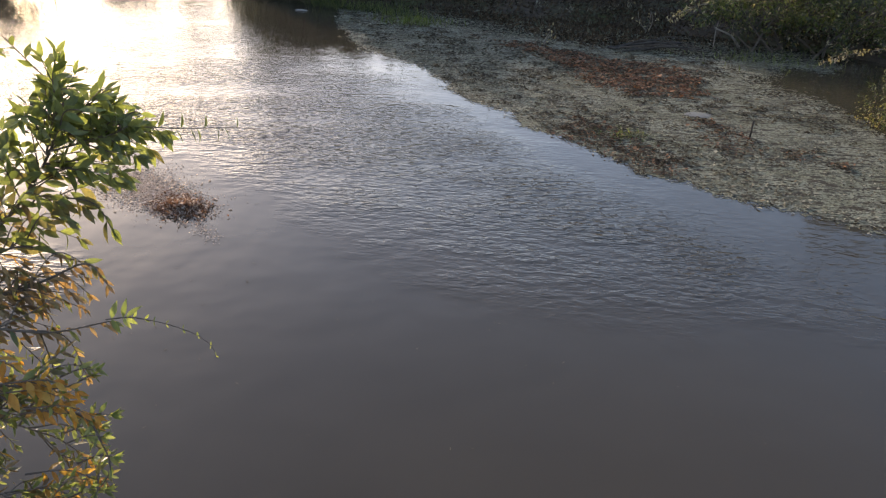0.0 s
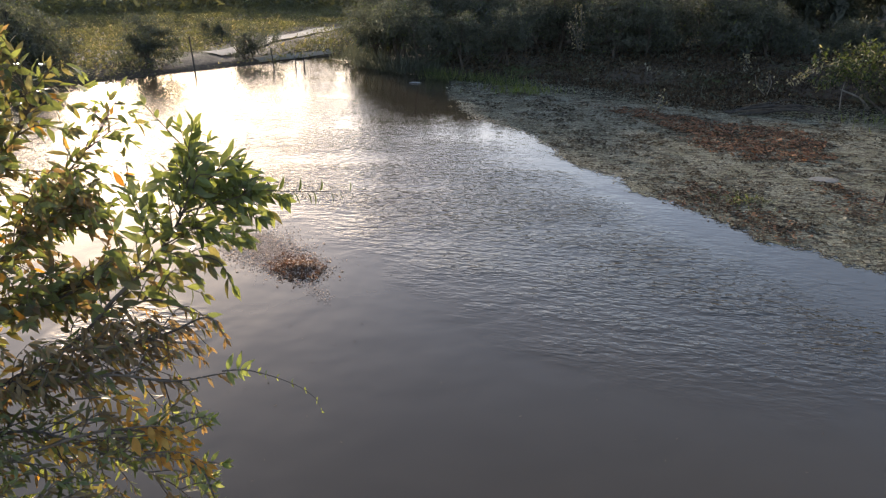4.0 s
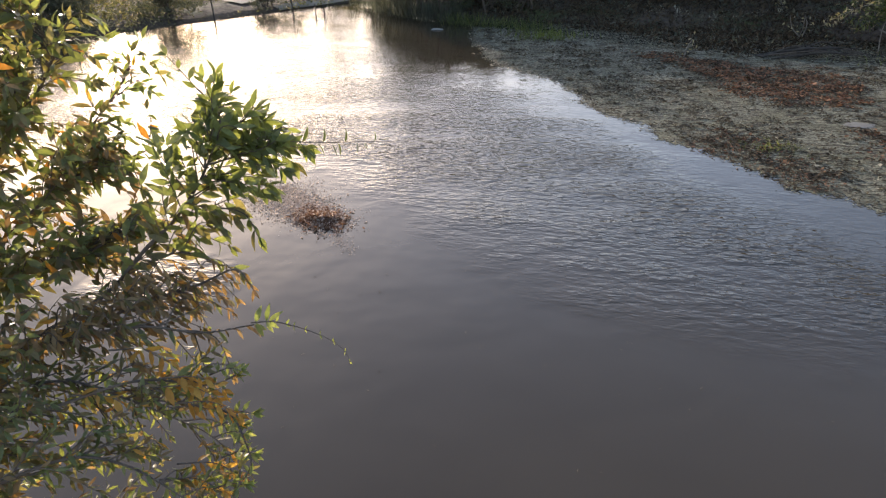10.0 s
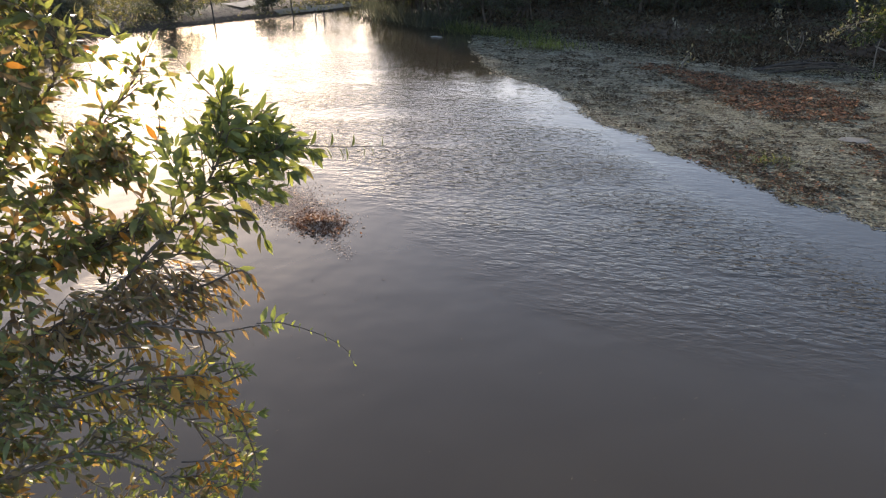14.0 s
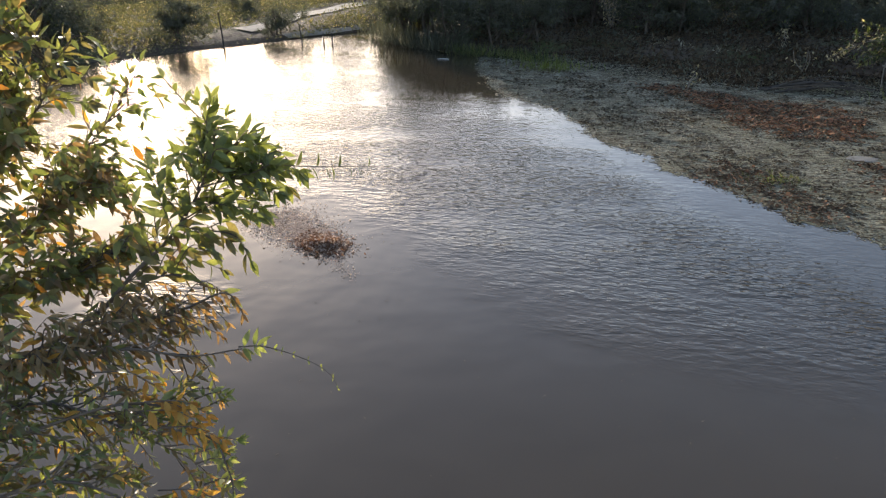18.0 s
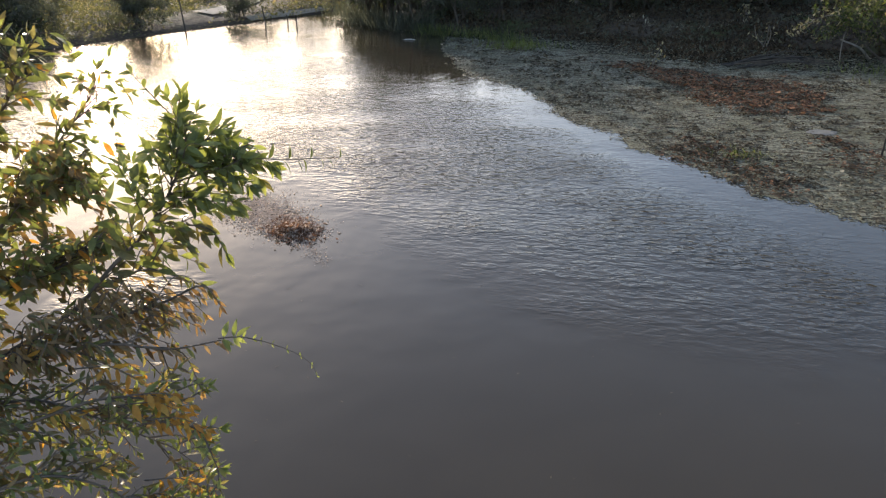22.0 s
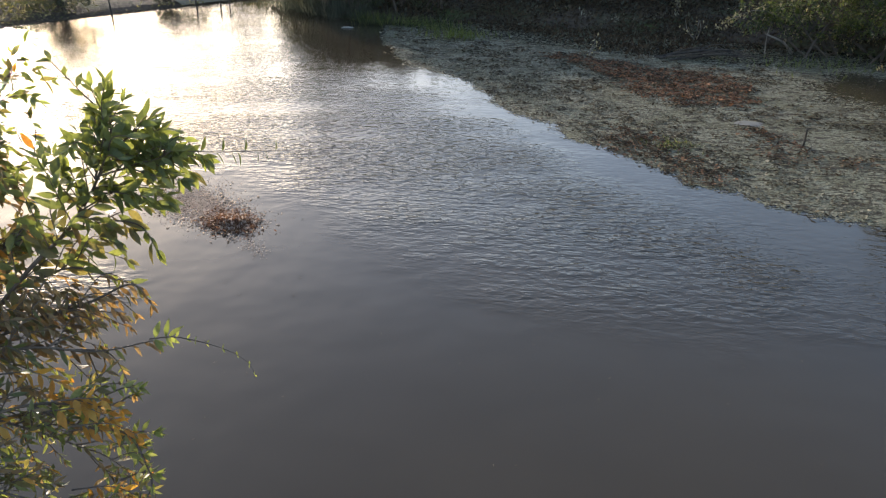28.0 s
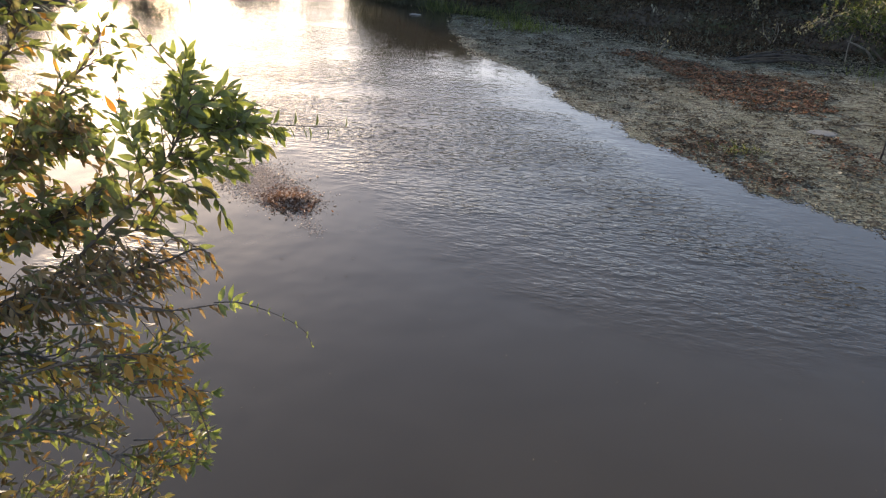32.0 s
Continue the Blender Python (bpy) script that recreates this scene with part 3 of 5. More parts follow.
# ---- floating clump in the open water ----
def clump():
    base = thing("floating_debris_clump", (-3.55, 8.33, 0), "clump of reddish-brown dead leaves and pale chaff drifting on open water", "debris")
    r = np.random.default_rng(41)
    n = 4800
    q = r.normal(0, 1, (n, 2))
    x, y = q[:, 0] * 0.17, q[:, 1] * 0.17
    x = x - 0.45 * y
    h = 0.07 * np.exp(-(x ** 2 + (y * 1.2) ** 2) / 0.055)
    a = r.uniform(0, 6.28, n)
    way = np.stack([np.cos(a), np.sin(a), r.normal(0.1, 0.6, n)], -1)
    up = np.stack([r.normal(0, .6, n), r.normal(0, .6, n), np.ones(n)], -1)
    L = 0.035 * r.lognormal(0, 0.3, n)
    at = np.stack([x, y, 0.012 + h * r.uniform(0.2, 1, n)], -1)
    for k, (mat, label) in enumerate(((CLUMP_RED, "warm brown leaves"), (CLUMP_RED, "reddish-brown leaves"), (CHAFF, "faded pale leaves"))):
        s = np.arange(n) % 3 == k
        v, f = leaves(at[s], way[s], up[s], L[s], L[s] * 0.5, 0.2, (CHIP_T, CHIP_F))
        v[:, 2] = np.maximum(v[:, 2], 0.006)
        tagged(part("dead_leaves", mesh_of("dead_leaves", v, f, mat), base, label), kind="stuff")
    # pale bits trailing away round it
    n = 9000
    t = r.uniform(0, 1, n) ** 0.7
    x = 0.22 - 1.40 * t + r.normal(0, 0.20 + 0.10 * t, n)
    y = -0.12 + 1.05 * t + r.normal(0, 0.17 + 0.14 * t, n)
    a = r.uniform(0, 6.28, n)
    way = np.stack([np.cos(a), np.sin(a), r.normal(0, 0.05, n)], -1)
    L = 0.024 * r.lognormal(0, 0.35, n)
    v, f = leaves(np.stack([x, y, np.full(n, 0.010)], -1), way, np.stack([r.normal(0, .8, n), r.normal(0, .8, n), np.ones(n)], -1), L, L * 0.6, 0.0, (CHIP_T, CHIP_F))
    v[:, 2] = np.maximum(v[:, 2], 0.005)
    tagged(part("floating_chaff", mesh_of("floating_chaff", v, f, CHAFF), base, "pale floating leaf bits"), kind="stuff")
    n = 240
    u = r.uniform(0, 1, n)
    x, y = 0.30 + 0.45 * u + r.normal(0, 0.07, n), -0.35 - 0.55 * u + r.normal(0, 0.07, n)
    v, f = leaves(np.stack([x, y, np.full(n, 0.010)], -1), np.stack([np.cos(a[:n]), np.sin(a[:n]), 0 * x], -1), np.tile([0, 0, 1.0], (n, 1)), 0.022, 0.014, 0.0, (CHIP_T, CHIP_F))
    v[:, 2] = np.maximum(v[:, 2], 0.005)
    tagged(part("floating_chaff", mesh_of("floating_chaff", v, f, CHAFF), base, "pale floating leaf bits"), kind="stuff")


clump()


# ---- flecks on the open water ----
r_f = np.random.default_rng(19)
n_k = 170
spot = np.stack([r_f.uniform(-3.5, 4.5, n_k), r_f.uniform(4.0, 13.0, n_k), np.full(n_k, 0.008)], -1)
spot = spot[(spot[:, 0] > -3.2) & (~inside(MAT, spot[:, 0], spot[:, 1]))]
ang = r_f.uniform(0, 6.28, len(spot))
v_f, f_f = leaves(spot, np.stack([np.cos(ang), np.sin(ang), 0 * ang], -1), np.tile([0, 0, 1.0], (len(spot), 1)), 0.035 * r_f.lognormal(0, .3, len(spot)), 0.010, 0.0, (CHIP_T, CHIP_F))
tagged(new("floating_fleck", mesh_of("floating_fleck", v_f, f_f, LITTER_OLIVE)), "small dead leaf flecks scattered on open water", "leaf litter", kind="stuff")

# ---- stakes ----
def stake(x, y, h, lean, rad, label, material=DARK_WOOD, group=""):
    z0 = -0.5
    pts = bend([(0, 0, z0), (lean * 0.5 + 0.01, 0.01, (h + z0) / 2), (lean, 0.0, h)], 5)
    v, f = tube(pts, rad * 1.1, rad * 0.8, 7)
    v += np.random.default_rng(int(abs(x) * 100)).normal(0, rad * 0.08, v.shape)
    ob = new("wooden_stake", mesh_of("wooden_stake", v, f, material))
    ob.location = (x, y, 0)
    return tagged(ob, label, "stake", group)


stake(5.64, 12.55, 0.34, 0.0, 0.022, "thin dark wooden stake standing in the floating mat", group="stakes in the mat")
stake(7.55, 11.25, 0.46, 0.03, 0.030, "dark wooden stake standing in the floating mat", group="stakes in the mat")
stake(8.46, 11.06, 0.36, -0.03, 0.032, "short dark wooden stake beside lily pads", group="stakes in the mat")
stake(-14.1, 25.2, 1.35, -0.05, 0.035, "tall dark pole standing near the far bank", group="stakes by the far bank")
stake(-11.65, 27.1, 0.75, -0.08, 0.03, "dark pole standing near the far bank", group="stakes by the far bank")
stake(-10.8, 27.2, 0.40, 0.03, 0.03, "short dark stake near the far bank", group="stakes by the far bank")
stake(-10.4, 27.2, 0.42, -0.02, 0.03, "short dark stake near the far bank", group="stakes by the far bank")


# ---- small floating and fallen things ----
def blob(name, at, size, material, label, category, seed):
    bm = bmesh.new()
    bmesh.ops.create_icosphere(bm, subdivisions=3, radius=1.0)
    for v in bm.verts:
        k = 1 + 0.35 * noise.noise(v.co * 1.7 + Vector((seed, 0, 0))) + 0.15 * noise.noise(v.co * 5 + Vector((0, seed, 0)))
        v.co = Vector((v.co.x * size[0] * k, v.co.y * size[1] * k, max(-0.3, v.co.z) * size[2] * k))
    me = bpy.data.meshes.new(name)
    bm.to_mesh(me)
    bm.free()
    me.materials.append(material)
    ob = new(name, me)
    ob.location = at
    return tagged(ob, label, category)


blob("foam_block", (-5.15, 24.0, 0.02), (0.20, 0.08, 0.03), WHITE_FOAM, "small white foam block floating by the bank", "debris", 2.0)
blob("earth_mound", (24.0, 57.2, 0.3), (1.5, 0.8, 0.55), PINK_SOIL, "low mound of bare pinkish earth far behind the bushes", "earth mound", 8.0)
blob("dried_foam_heap", (5.10, 13.95, 0.01), (0.26, 0.18, 0.010), GREY_FLUFF, "pale grey dried foam lying on the mat", "debris", 5.0)


def branch_heap():
    base = thing("fallen_branches", (5.8, 20.3, 0.02), "heap of dark fallen branches lying on the mat", "branches")
    r = np.random.default_rng(12)
    for k in range(14):
        a, b = r.uniform(-1.4, -0.2), r.uniform(0.2, 1.5)
        y0, y1 = r.normal(0, .25, 2)
        z1 = r.uniform(0.05, 0.3)
        pts = bend([(a, y0, 0.0), ((a + b) / 2, (y0 + y1) / 2 + r.normal(0, .1), z1 * 0.6 + 0.1), (b, y1, z1 if k % 2 else 0.05)], 6)
        v, f = tube(pts, 0.028, 0.008, 5)
        part("branch", mesh_of("branch", v, f, BARK if k % 4 == 0 else DARK_WOOD), base)


branch_heap()


def tuft(name, at, n, height, spread_r, material, label, seed):
    """Grass or reeds: many narrow blades from one foot."""
    r = np.random.default_rng(seed)
    q = r.normal(0, 1, (n, 2)) * np.asarray(spread_r) * 0.5
    pos = np.stack([q[:, 0], q[:, 1], np.zeros(n)], -1)
    way = np.stack([r.normal(0, .35, n), r.normal(0, .35, n), np.ones(n)], -1)
    L = height * r.uniform(0.45, 1.1, n)
    v, f = leaves(pos, way, r.normal(0, 1, (n, 3)), L, 0.012 + 0.02 * L, r.uniform(0, .5, n))
    ob = new(name, mesh_of(name, v, f, material))
    ob.location = at
    return tagged(ob, label, "grass", kind="stuff")


tuft("grass_tuft", (3.22, 12.35, 0.0), 170, 0.09, (0.45, 0.35), BUSH_LEAF, "small green weed tuft growing on the mat", 3)
for k, (x, y, h, w, m) in enumerate(((-4.3, 25.0, 0.5, 0.6, BUSH_LEAF), (-3.0, 24.6, 0.4, 0.8, BUSH_LEAF), (-1.9, 24.0, 0.35, 0.7, BUSH_LEAF), (-1.3, 22.6, 0.34, 0.8, REED), (8.8, 19.6, 0.2, 1.5, REED))):
    tuft("grass_tuft", (x, y, 0.0), 260, h, (w * 1.3, w * 0.8), m, "green grass growing at the water's edge", 20 + k)
for k, (x, y) in enumerate(((-8.9, 29.4), (-8.0, 28.3), (-7.4, 27.3), (-6.3, 26.4), (-5.4, 25.9))):
    tuft("reed_tuft", (x, y, 0.0), 260, 0.8, (0.9, 0.6), TREE_LEAF, "dark reeds hanging over the water by the far bank", 40 + k)


def stalks(at, n, h, label, seed, leafy=40):
    """A pale dry plant with bare stems."""
    base = thing("dry_plant", at, label, "plant")
    r = np.random.default_rng(seed)
    ends = []
    for _ in range(n):
        e = np.array([r.normal(0, .35), r.normal(0, .25), h * r.uniform(.6, 1.1)])
        pts = bend([(r.normal(0, .05), r.normal(0, .05), -0.1), e * 0.5 + r.normal(0, .05, 3), e], 5)
        part("stem", mesh_of("stem", *tube(pts, 0.02, 0.008, 5), PALE_WOOD), base)
        ends += list(pts[3:])
    ends = np.array(ends)
    k = r.integers(0, len(ends), leafy * n)
    v, f = leaves(ends[k] + r.normal(0, .10, (len(k), 3)), r.normal(0, 1, (len(k), 3)), r.normal(0, 1, (len(k), 3)), 0.11, 0.05, 0.2, (CHIP_T, CHIP_F))
    tagged(part("dry_leaves", mesh_of("dry_leaves", v, f, DRY_LEAF), base), kind="stuff")


stalks((-2.8, 29.6, 0.4), 6, 1.1, "pale dry leafy plant on the dark bank", 61)
stalks((0.6, 29.2, 0.4), 7, 1.9, "tall pale dry leafy plant on the dark bank", 62, 30)
stalks((4.9, 30.6, 0.5), 5, 0.55, "short pale dry stalks on the bank", 63, 14)
stalks((6.4, 26.6, 0.4), 4, 0.45, "short pale dry stalks on the bank", 64, 12)
stalks((6.1, 22.6, 0.1), 3, 0.8, "thin pale dry stalk in the marsh", 65, 8)
stalks((2.6, 20.2, 0.0), 2, 0.5, "thin pale dry stalk in the leaf mat", 66, 6)


# ---- shrubs and trees ----
def crown_leaves(blobs, n, size, r, flat=0.3, gap=0.0, width=0.45, per=60, tight=0.16):
    """Leaves in many small sprays over a crown of rounded masses, with dark gaps between the sprays."""
    B = np.array(blobs)
    w = (B[:, 3] * B[:, 4] * B[:, 5]) ** 0.67
    k = max(8, n // per)
    own = r.choice(len(B), k, p=w / w.sum())
    d = unit(r.normal(0, 1, (k, 3)))
    rad = 0.45 + 0.55 * r.uniform(0, 1, k) ** 0.4
    lump = np.array([noise.noise(Vector(q * 2.3 + o * 3.1)) for q, o in zip(d, own)])
    mid = B[own, :3] + d * B[own, 3:6] * (rad * (1 + 0.42 * lump))[:, None]
    if gap:
        keep = np.array([noise.noise(Vector(p * 1.1)) for p in mid]) > -0.5 + gap
        mid, d, own = mid[keep], d[keep], own[keep]
    big = tight * B[own, 3:6].mean(1) ** 0.5 * r.uniform(0.6, 1.5, len(mid))
    pick = r.integers(0, len(mid), n)
    at = mid[pick] + r.normal(0, 1, (n, 3)) * big[pick][:, None] * np.array([1.0, 1.0, 0.7])
    at[:, 2] = np.maximum(at[:, 2], 0.03)
    way = d[pick] * 0.6 + r.normal(0, .7, (n, 3)) + np.array([0, 0, -flat])
    up = d[pick] * 0.4 + np.array([0, 0, 0.7]) + r.normal(0, .5, (n, 3))
    L = size * r.lognormal(0, .3, n)
    return at, way, up, L, L * width


def shrub(name, at, blobs, n, size, mats, label, category, seed, stems=5, bark=BARK, trunk=0.05, group="", foot=0.4, gap=0.2, shape=(CHIP_T, CHIP_F), width=0.45, shoots=0, low=(), skirt=0.6):
    base = thing(name, at, label, category, group)
    r = np.random.default_rng(seed)
    blobs = [tuple(map(float, b)) for b in blobs]
    for k in range(stems):
        b = blobs[k % len(blobs)]
        e = np.array(b[:3]) + r.normal(0, .3, 3) * np.array(b[3:6])
        s = np.array([r.normal(0, foot), r.normal(0, foot), -0.3])
        mid = s * 0.5 + e * 0.5 + r.normal(0, .12, 3)
        limbs = [tube(bend([s, mid, e], 6), trunk, trunk * 0.35, 6)]
        for _ in range(4):
            tip = e + unit(r.normal(0, 1, 3)) * np.array(b[3:6]) * 0.75
            limbs.append(tube(bend([mid + (e - mid) * r.uniform(0.1, .9), (mid + tip) / 2 + r.normal(0, .08, 3), tip], 4), trunk * 0.4, trunk * 0.1, 4))
        part("trunk" if stems < 3 else "stem", mesh_of("stem", *join(limbs), bark), base)
    at_, way, up, L, W = crown_leaves(blobs, n, size, r, gap=gap, width=width)
    share = np.array([m[1] for m in mats], float)
    cls = r.choice(len(mats), len(at_), p=share / share.sum())
    if low:
        under = (at_[:, 2] + r.normal(0, .15, len(at_)) < skirt) & (r.uniform(0, 1, len(at_)) < 0.75)
        cls[under] = len(mats) + r.integers(0, len(low), under.sum())
        mats = list(mats) + [(m, 0) for m in low]
    if shoots:
        B = np.array(blobs)
        own = r.integers(0, len(B), shoots)
        d = unit(r.normal(0, 1, (shoots, 3)) + np.array([0, 0, 0.45]))
        wood, spots_, ways = [], [], []
        for o, q in zip(own, d):
            p = B[o, :3] + q * B[o, 3:6] * 0.85
            e = p + unit(q + np.array([0, 0, 0.5]) + r.normal(0, .35, 3)) * r.uniform(0.25, 0.65)
            line = bend([p, (p + e) / 2 + r.normal(0, .03, 3), e + np.array([0, 0, -0.05])], 5)
            if line[:, 2].min() < 0.15:
                continue
            wood.append(tube(line, 0.007, 0.002, 4))
            spots_.append(line[r.integers(2, len(line), 16)] + r.normal(0, .02, (16, 3)))
            ways.append(unit(e - p) * 0.5 + r.normal(0, .7, (16, 3)))
        spots_, ways = np.concatenate(spots_), np.concatenate(ways)
        twigs = tagged(part("shoot_growth", mesh_of("shoot_growth", *join(wood), bark), base, "thin leafy shoots"), kind="stuff")
        k2 = r.choice(len(share), len(spots_), p=share / share.sum())
        for k in range(len(share)):
            s = k2 == k
            v, f = leaves(spots_[s], ways[s], r.normal(0, .5, (s.sum(), 3)) + np.array([0, 0, 1.0]), size * 1.35 * r.lognormal(0, .2, s.sum()), size * 0.6, 0.2)
            tagged(part("leaves", mesh_of("leaves", v, f, mats[k][0]), twigs), kind="stuff")
    for k, (m, _) in enumerate(mats):
        s = cls == k
        v, f = leaves(at_[s], way[s], up[s], L[s], W[s], r.uniform(-.1, .4, s.sum()), shape)
        tagged(part("crown", mesh_of("crown", v, f, m), base), kind="stuff")
    return base


# the two leafy bushes standing in the water by the mat
large_bush = shrub("bush", (10.8, 13.3, 0), [(0.3, 0.3, 1.5, 1.5, 1.5, 1.3), (-0.75, 0.3, 1.0, 0.95, 1.2, 1.0), (1.3, 0.2, 2.6, 1.6, 1.5, 1.5), (-0.1, -1.0, 0.7, 1.2, 0.8, 0.7), (-0.3, 0.9, 1.9, 0.85, 0.9, 1.0), (1.4, -1.0, 1.2, 1.6, 1.0, 1.1), (-1.25, 0.1, 0.42, 0.75, 1.0, 0.5), (-0.8, -1.0, 0.30, 0.9, 0.6, 0.35), (-1.85, 0.45, 0.30, 0.62, 0.7, 0.36), (0.9, -1.5, 0.5, 1.3, 0.7, 0.5), (2.8, -0.6, 2.4, 1.4, 1.4, 1.5), (0.5, 0.5, 2.9, 0.9, 0.9, 0.9)],
      92000, 0.046, [(BUSH_LEAF, 0.68), (BUSH_YELLOW, 0.22), (LITTER_OLIVE, 0.10)], "large sunlit yellow-green bush standing in shallow water", "bush", 81, 12, trunk=0.035, gap=0.06, shoots=240, low=(BUSH_YELLOW, DRY_LEAF, LITTER_BROWN), skirt=0.38)
reach_line = bend([(-0.8, 0.9, 1.3), (-1.3, 1.7, 1.35), (-2.0, 2.5, 1.0), (-2.4, 2.8, 0.72)], 10)
r_t = np.random.default_rng(55)
k_t = r_t.integers(10, len(reach_line), 70)
v_t, f_t = leaves(reach_line[k_t] + r_t.normal(0, .04, (70, 3)), r_t.normal(0, 1, (70, 3)), r_t.normal(0, .5, (70, 3)) + np.array([0, 0, 1.0]), 0.085, 0.04, 0.2)
reach_twig = part("twig", mesh_of("twig", *tube(reach_line, 0.012, 0.004, 5), PALE_WOOD), large_bush, "pale twig reaching out of the bush")
tagged(part("leaves", mesh_of("leaves", v_t, f_t, DRY_LEAF), reach_twig, "pale yellowish leaves"), kind="stuff")
back_bush = shrub("bush", (10.1, 21.2, 0.0), [(-2.5, 0.9, 0.75, 0.9, 0.6, 0.42), (-1.6, 0.7, 1.0, 0.9, 0.7, 0.5), (-0.7, 0.6, 1.35, 1.1, 0.9, 0.75), (0.8, 0.3, 1.5, 1.3, 1.1, 1.0), (2.2, -0.4, 1.3, 1.3, 1.1, 1.0), (-0.4, 0.1, 0.55, 0.7, 0.6, 0.4), (0.4, 0.6, 2.1, 0.9, 0.9, 0.6), (1.2, -1.0, 0.5, 1.2, 0.7, 0.5), (3.2, -0.4, 1.9, 1.1, 1.0, 0.8)],
      21000, 0.088, [(BUSH_LEAF, 0.62), (BUSH_YELLOW, 0.03), (DRY_LEAF, 0.06), (REED, 0.13), (TREE_LEAF, 0.16)], "spreading olive-green bush with pale dry leaves behind the mat", "bush", 82, 16, trunk=0.04, gap=0.33, shoots=130, low=(DRY_LEAF, LITTER_BROWN, TREE_LEAF), skirt=0.6, foot=0.9)
arm_line = bend([(-1.6, 0.6, 0.9), (-2.6, 0.5, 1.15), (-3.3, 0.3, 0.95), (-3.7, 0.1, 0.75)], 9)
r_a = np.random.default_rng(57)
k_a = r_a.integers(6, len(arm_line), 90)
v_a, f_a = leaves(arm_line[k_a] + r_a.normal(0, .09, (90, 3)), r_a.normal(0, 1, (90, 3)), r_a.normal(0, .5, (90, 3)) + np.array([0, 0, 1.0]), 0.11, 0.05, 0.2)
arm_twig = part("twig", mesh_of("twig", *tube(arm_line, 0.016, 0.005, 5), PALE_WOOD), back_bush, "long arching branch")
tagged(part("leaves", mesh_of("leaves", v_a, f_a, DRY_LEAF), arm_twig, "pale dry leaves"), kind="stuff")
arm = thing("dead_branch", (7.7, 21.0, 0.0), "pale bare dead branch propped against the bush", "branch")
part("branch", mesh_of("branch", *join([tube(bend([(0.9, 0.4, 0.0), (0.5, 0.2, 0.35), (-0.1, 0.0, 0.6)], 6), 0.04, 0.02), tube(bend([(0.0, 0.0, -0.1), (-0.05, 0.0, 0.5), (0.0, 0.0, 0.95)], 6), 0.018, 0.008)]), PALE_WOOD), arm)

# dark scrub and trees behind the mat
kinds = []
for k in range(4):
    r4 = np.random.default_rng(90 + k)
    bl = [(r4.normal(0, .9), r4.normal(0, .7), r4.uniform(0.9, 3.2), r4.uniform(1.0, 1.7), r4.uniform(1.0, 1.5), r4.uniform(0.8, 1.3)) for _ in range(8)]
    kinds.append(shrub("tree", (-3.6 + 3.1 * k, 31.5 - 0.9 * k, 0.4), [tuple(0.68 * q for q in w) for w in bl], 9000, 0.10, [(TREE_LEAF, 0.93), (BUSH_LEAF, 0.07)], "dark shaded scrubby tree on the far bank", "tree", 100 + k, 5, trunk=0.07, group="trees on the far bank"))
r5 = np.random.default_rng(7)
spots = [(-7.3, 28.4, 0.58), (-8.5, 30.4, 0.62), (-6.3, 27.1, 0.55), (-5.1, 26.2, 0.50), (-3.8, 26.6, 0.46), (-2.4, 27.2, 0.44), (-7.9, 31.6, 0.65), (-6.2, 29.8, 0.62), (-5.0, 31.2, 0.72), (-1.5, 29.6, 0.55), (1.6, 28.6, 0.58), (3.3, 28.3, 0.5), (7.6, 28.6, 0.5), (10.2, 27.6, 0.36), (12.8, 26.0, 0.38), (15.6, 24.0, 0.5), (17.6, 20.5, 0.7),
         (-7.6, 33.0, 0.75), (-4.2, 34.4, 0.78), (-1.2, 33.8, 0.72), (1.8, 32.8, 0.74), (5.0, 33.6, 0.78), (7.6, 32.6, 0.7), (11.6, 31.0, 0.34), (14.8, 29.0, 0.36), (18.4, 26.8, 0.5), (21.6, 23.4, 0.8),
         (-6.6, 37.0, 0.9), (-3.0, 38.0, 0.95), (0.6, 37.6, 0.9), (4.2, 37.0, 0.92), (7.8, 36.2, 0.95), (11.6, 37.4, 0.7), (16.4, 36.0, 0.4), (21.6, 33.0, 0.6), (-4.8, 41.0, 1.0), (2.4, 41.0, 1.0), (9.0, 40.0, 1.05),
         (13.0, 47.0, 1.2), (16.0, 48.0, 1.2), (28.0, 47.0, 1.3), (33.0, 42.0, 1.3), (38.0, 37.0, 1.3), (19.0, 66.0, 1.7), (29.0, 64.0, 1.7), (36.0, 58.0, 1.7)]
for k, (x, y, s) in enumerate(spots):
    copy_thing(kinds[k % 4], pose(x, y, 0.4, 0, 0, r5.uniform(0, 360)) @ Matrix.Scale(s / 0.68, 4))

# tall slender wood behind the bushes
for k, (x, y, h) in enumerate(((13, 38, 5.0), (15.5, 36, 6.5), (17.6, 37, 8.5), (20, 35, 10.0), (23, 36, 11.0), (26, 33, 11.5), (28, 35, 12.5), (9.5, 40, 4.5), (31, 31, 12.0), (24.5, 30.0, 9.5), (29, 27, 10.5), (21.0, 43, 8.5), (22.5, 41, 10.0), (14.5, 43, 7.0))):
    # crowns stay out of view; made high and dense to darken the water's reflections
    rr = np.random.default_rng(200 + k)
    bl = [(rr.normal(0, 1.1), rr.normal(0, 1.0), h * rr.uniform(0.42, 1.0), 2.0, 1.9, 1.6) for _ in range(10)]
    shrub("tall_tree", (x, y, 0.4), bl, 8000, 0.26, [(TREE_LEAF, 1.0)], "tall slender grey-barked tree behind the bushes", "tree", 210 + k, 2, bark=PALE_WOOD, trunk=0.14, group="tall slender trees", foot=0.1)

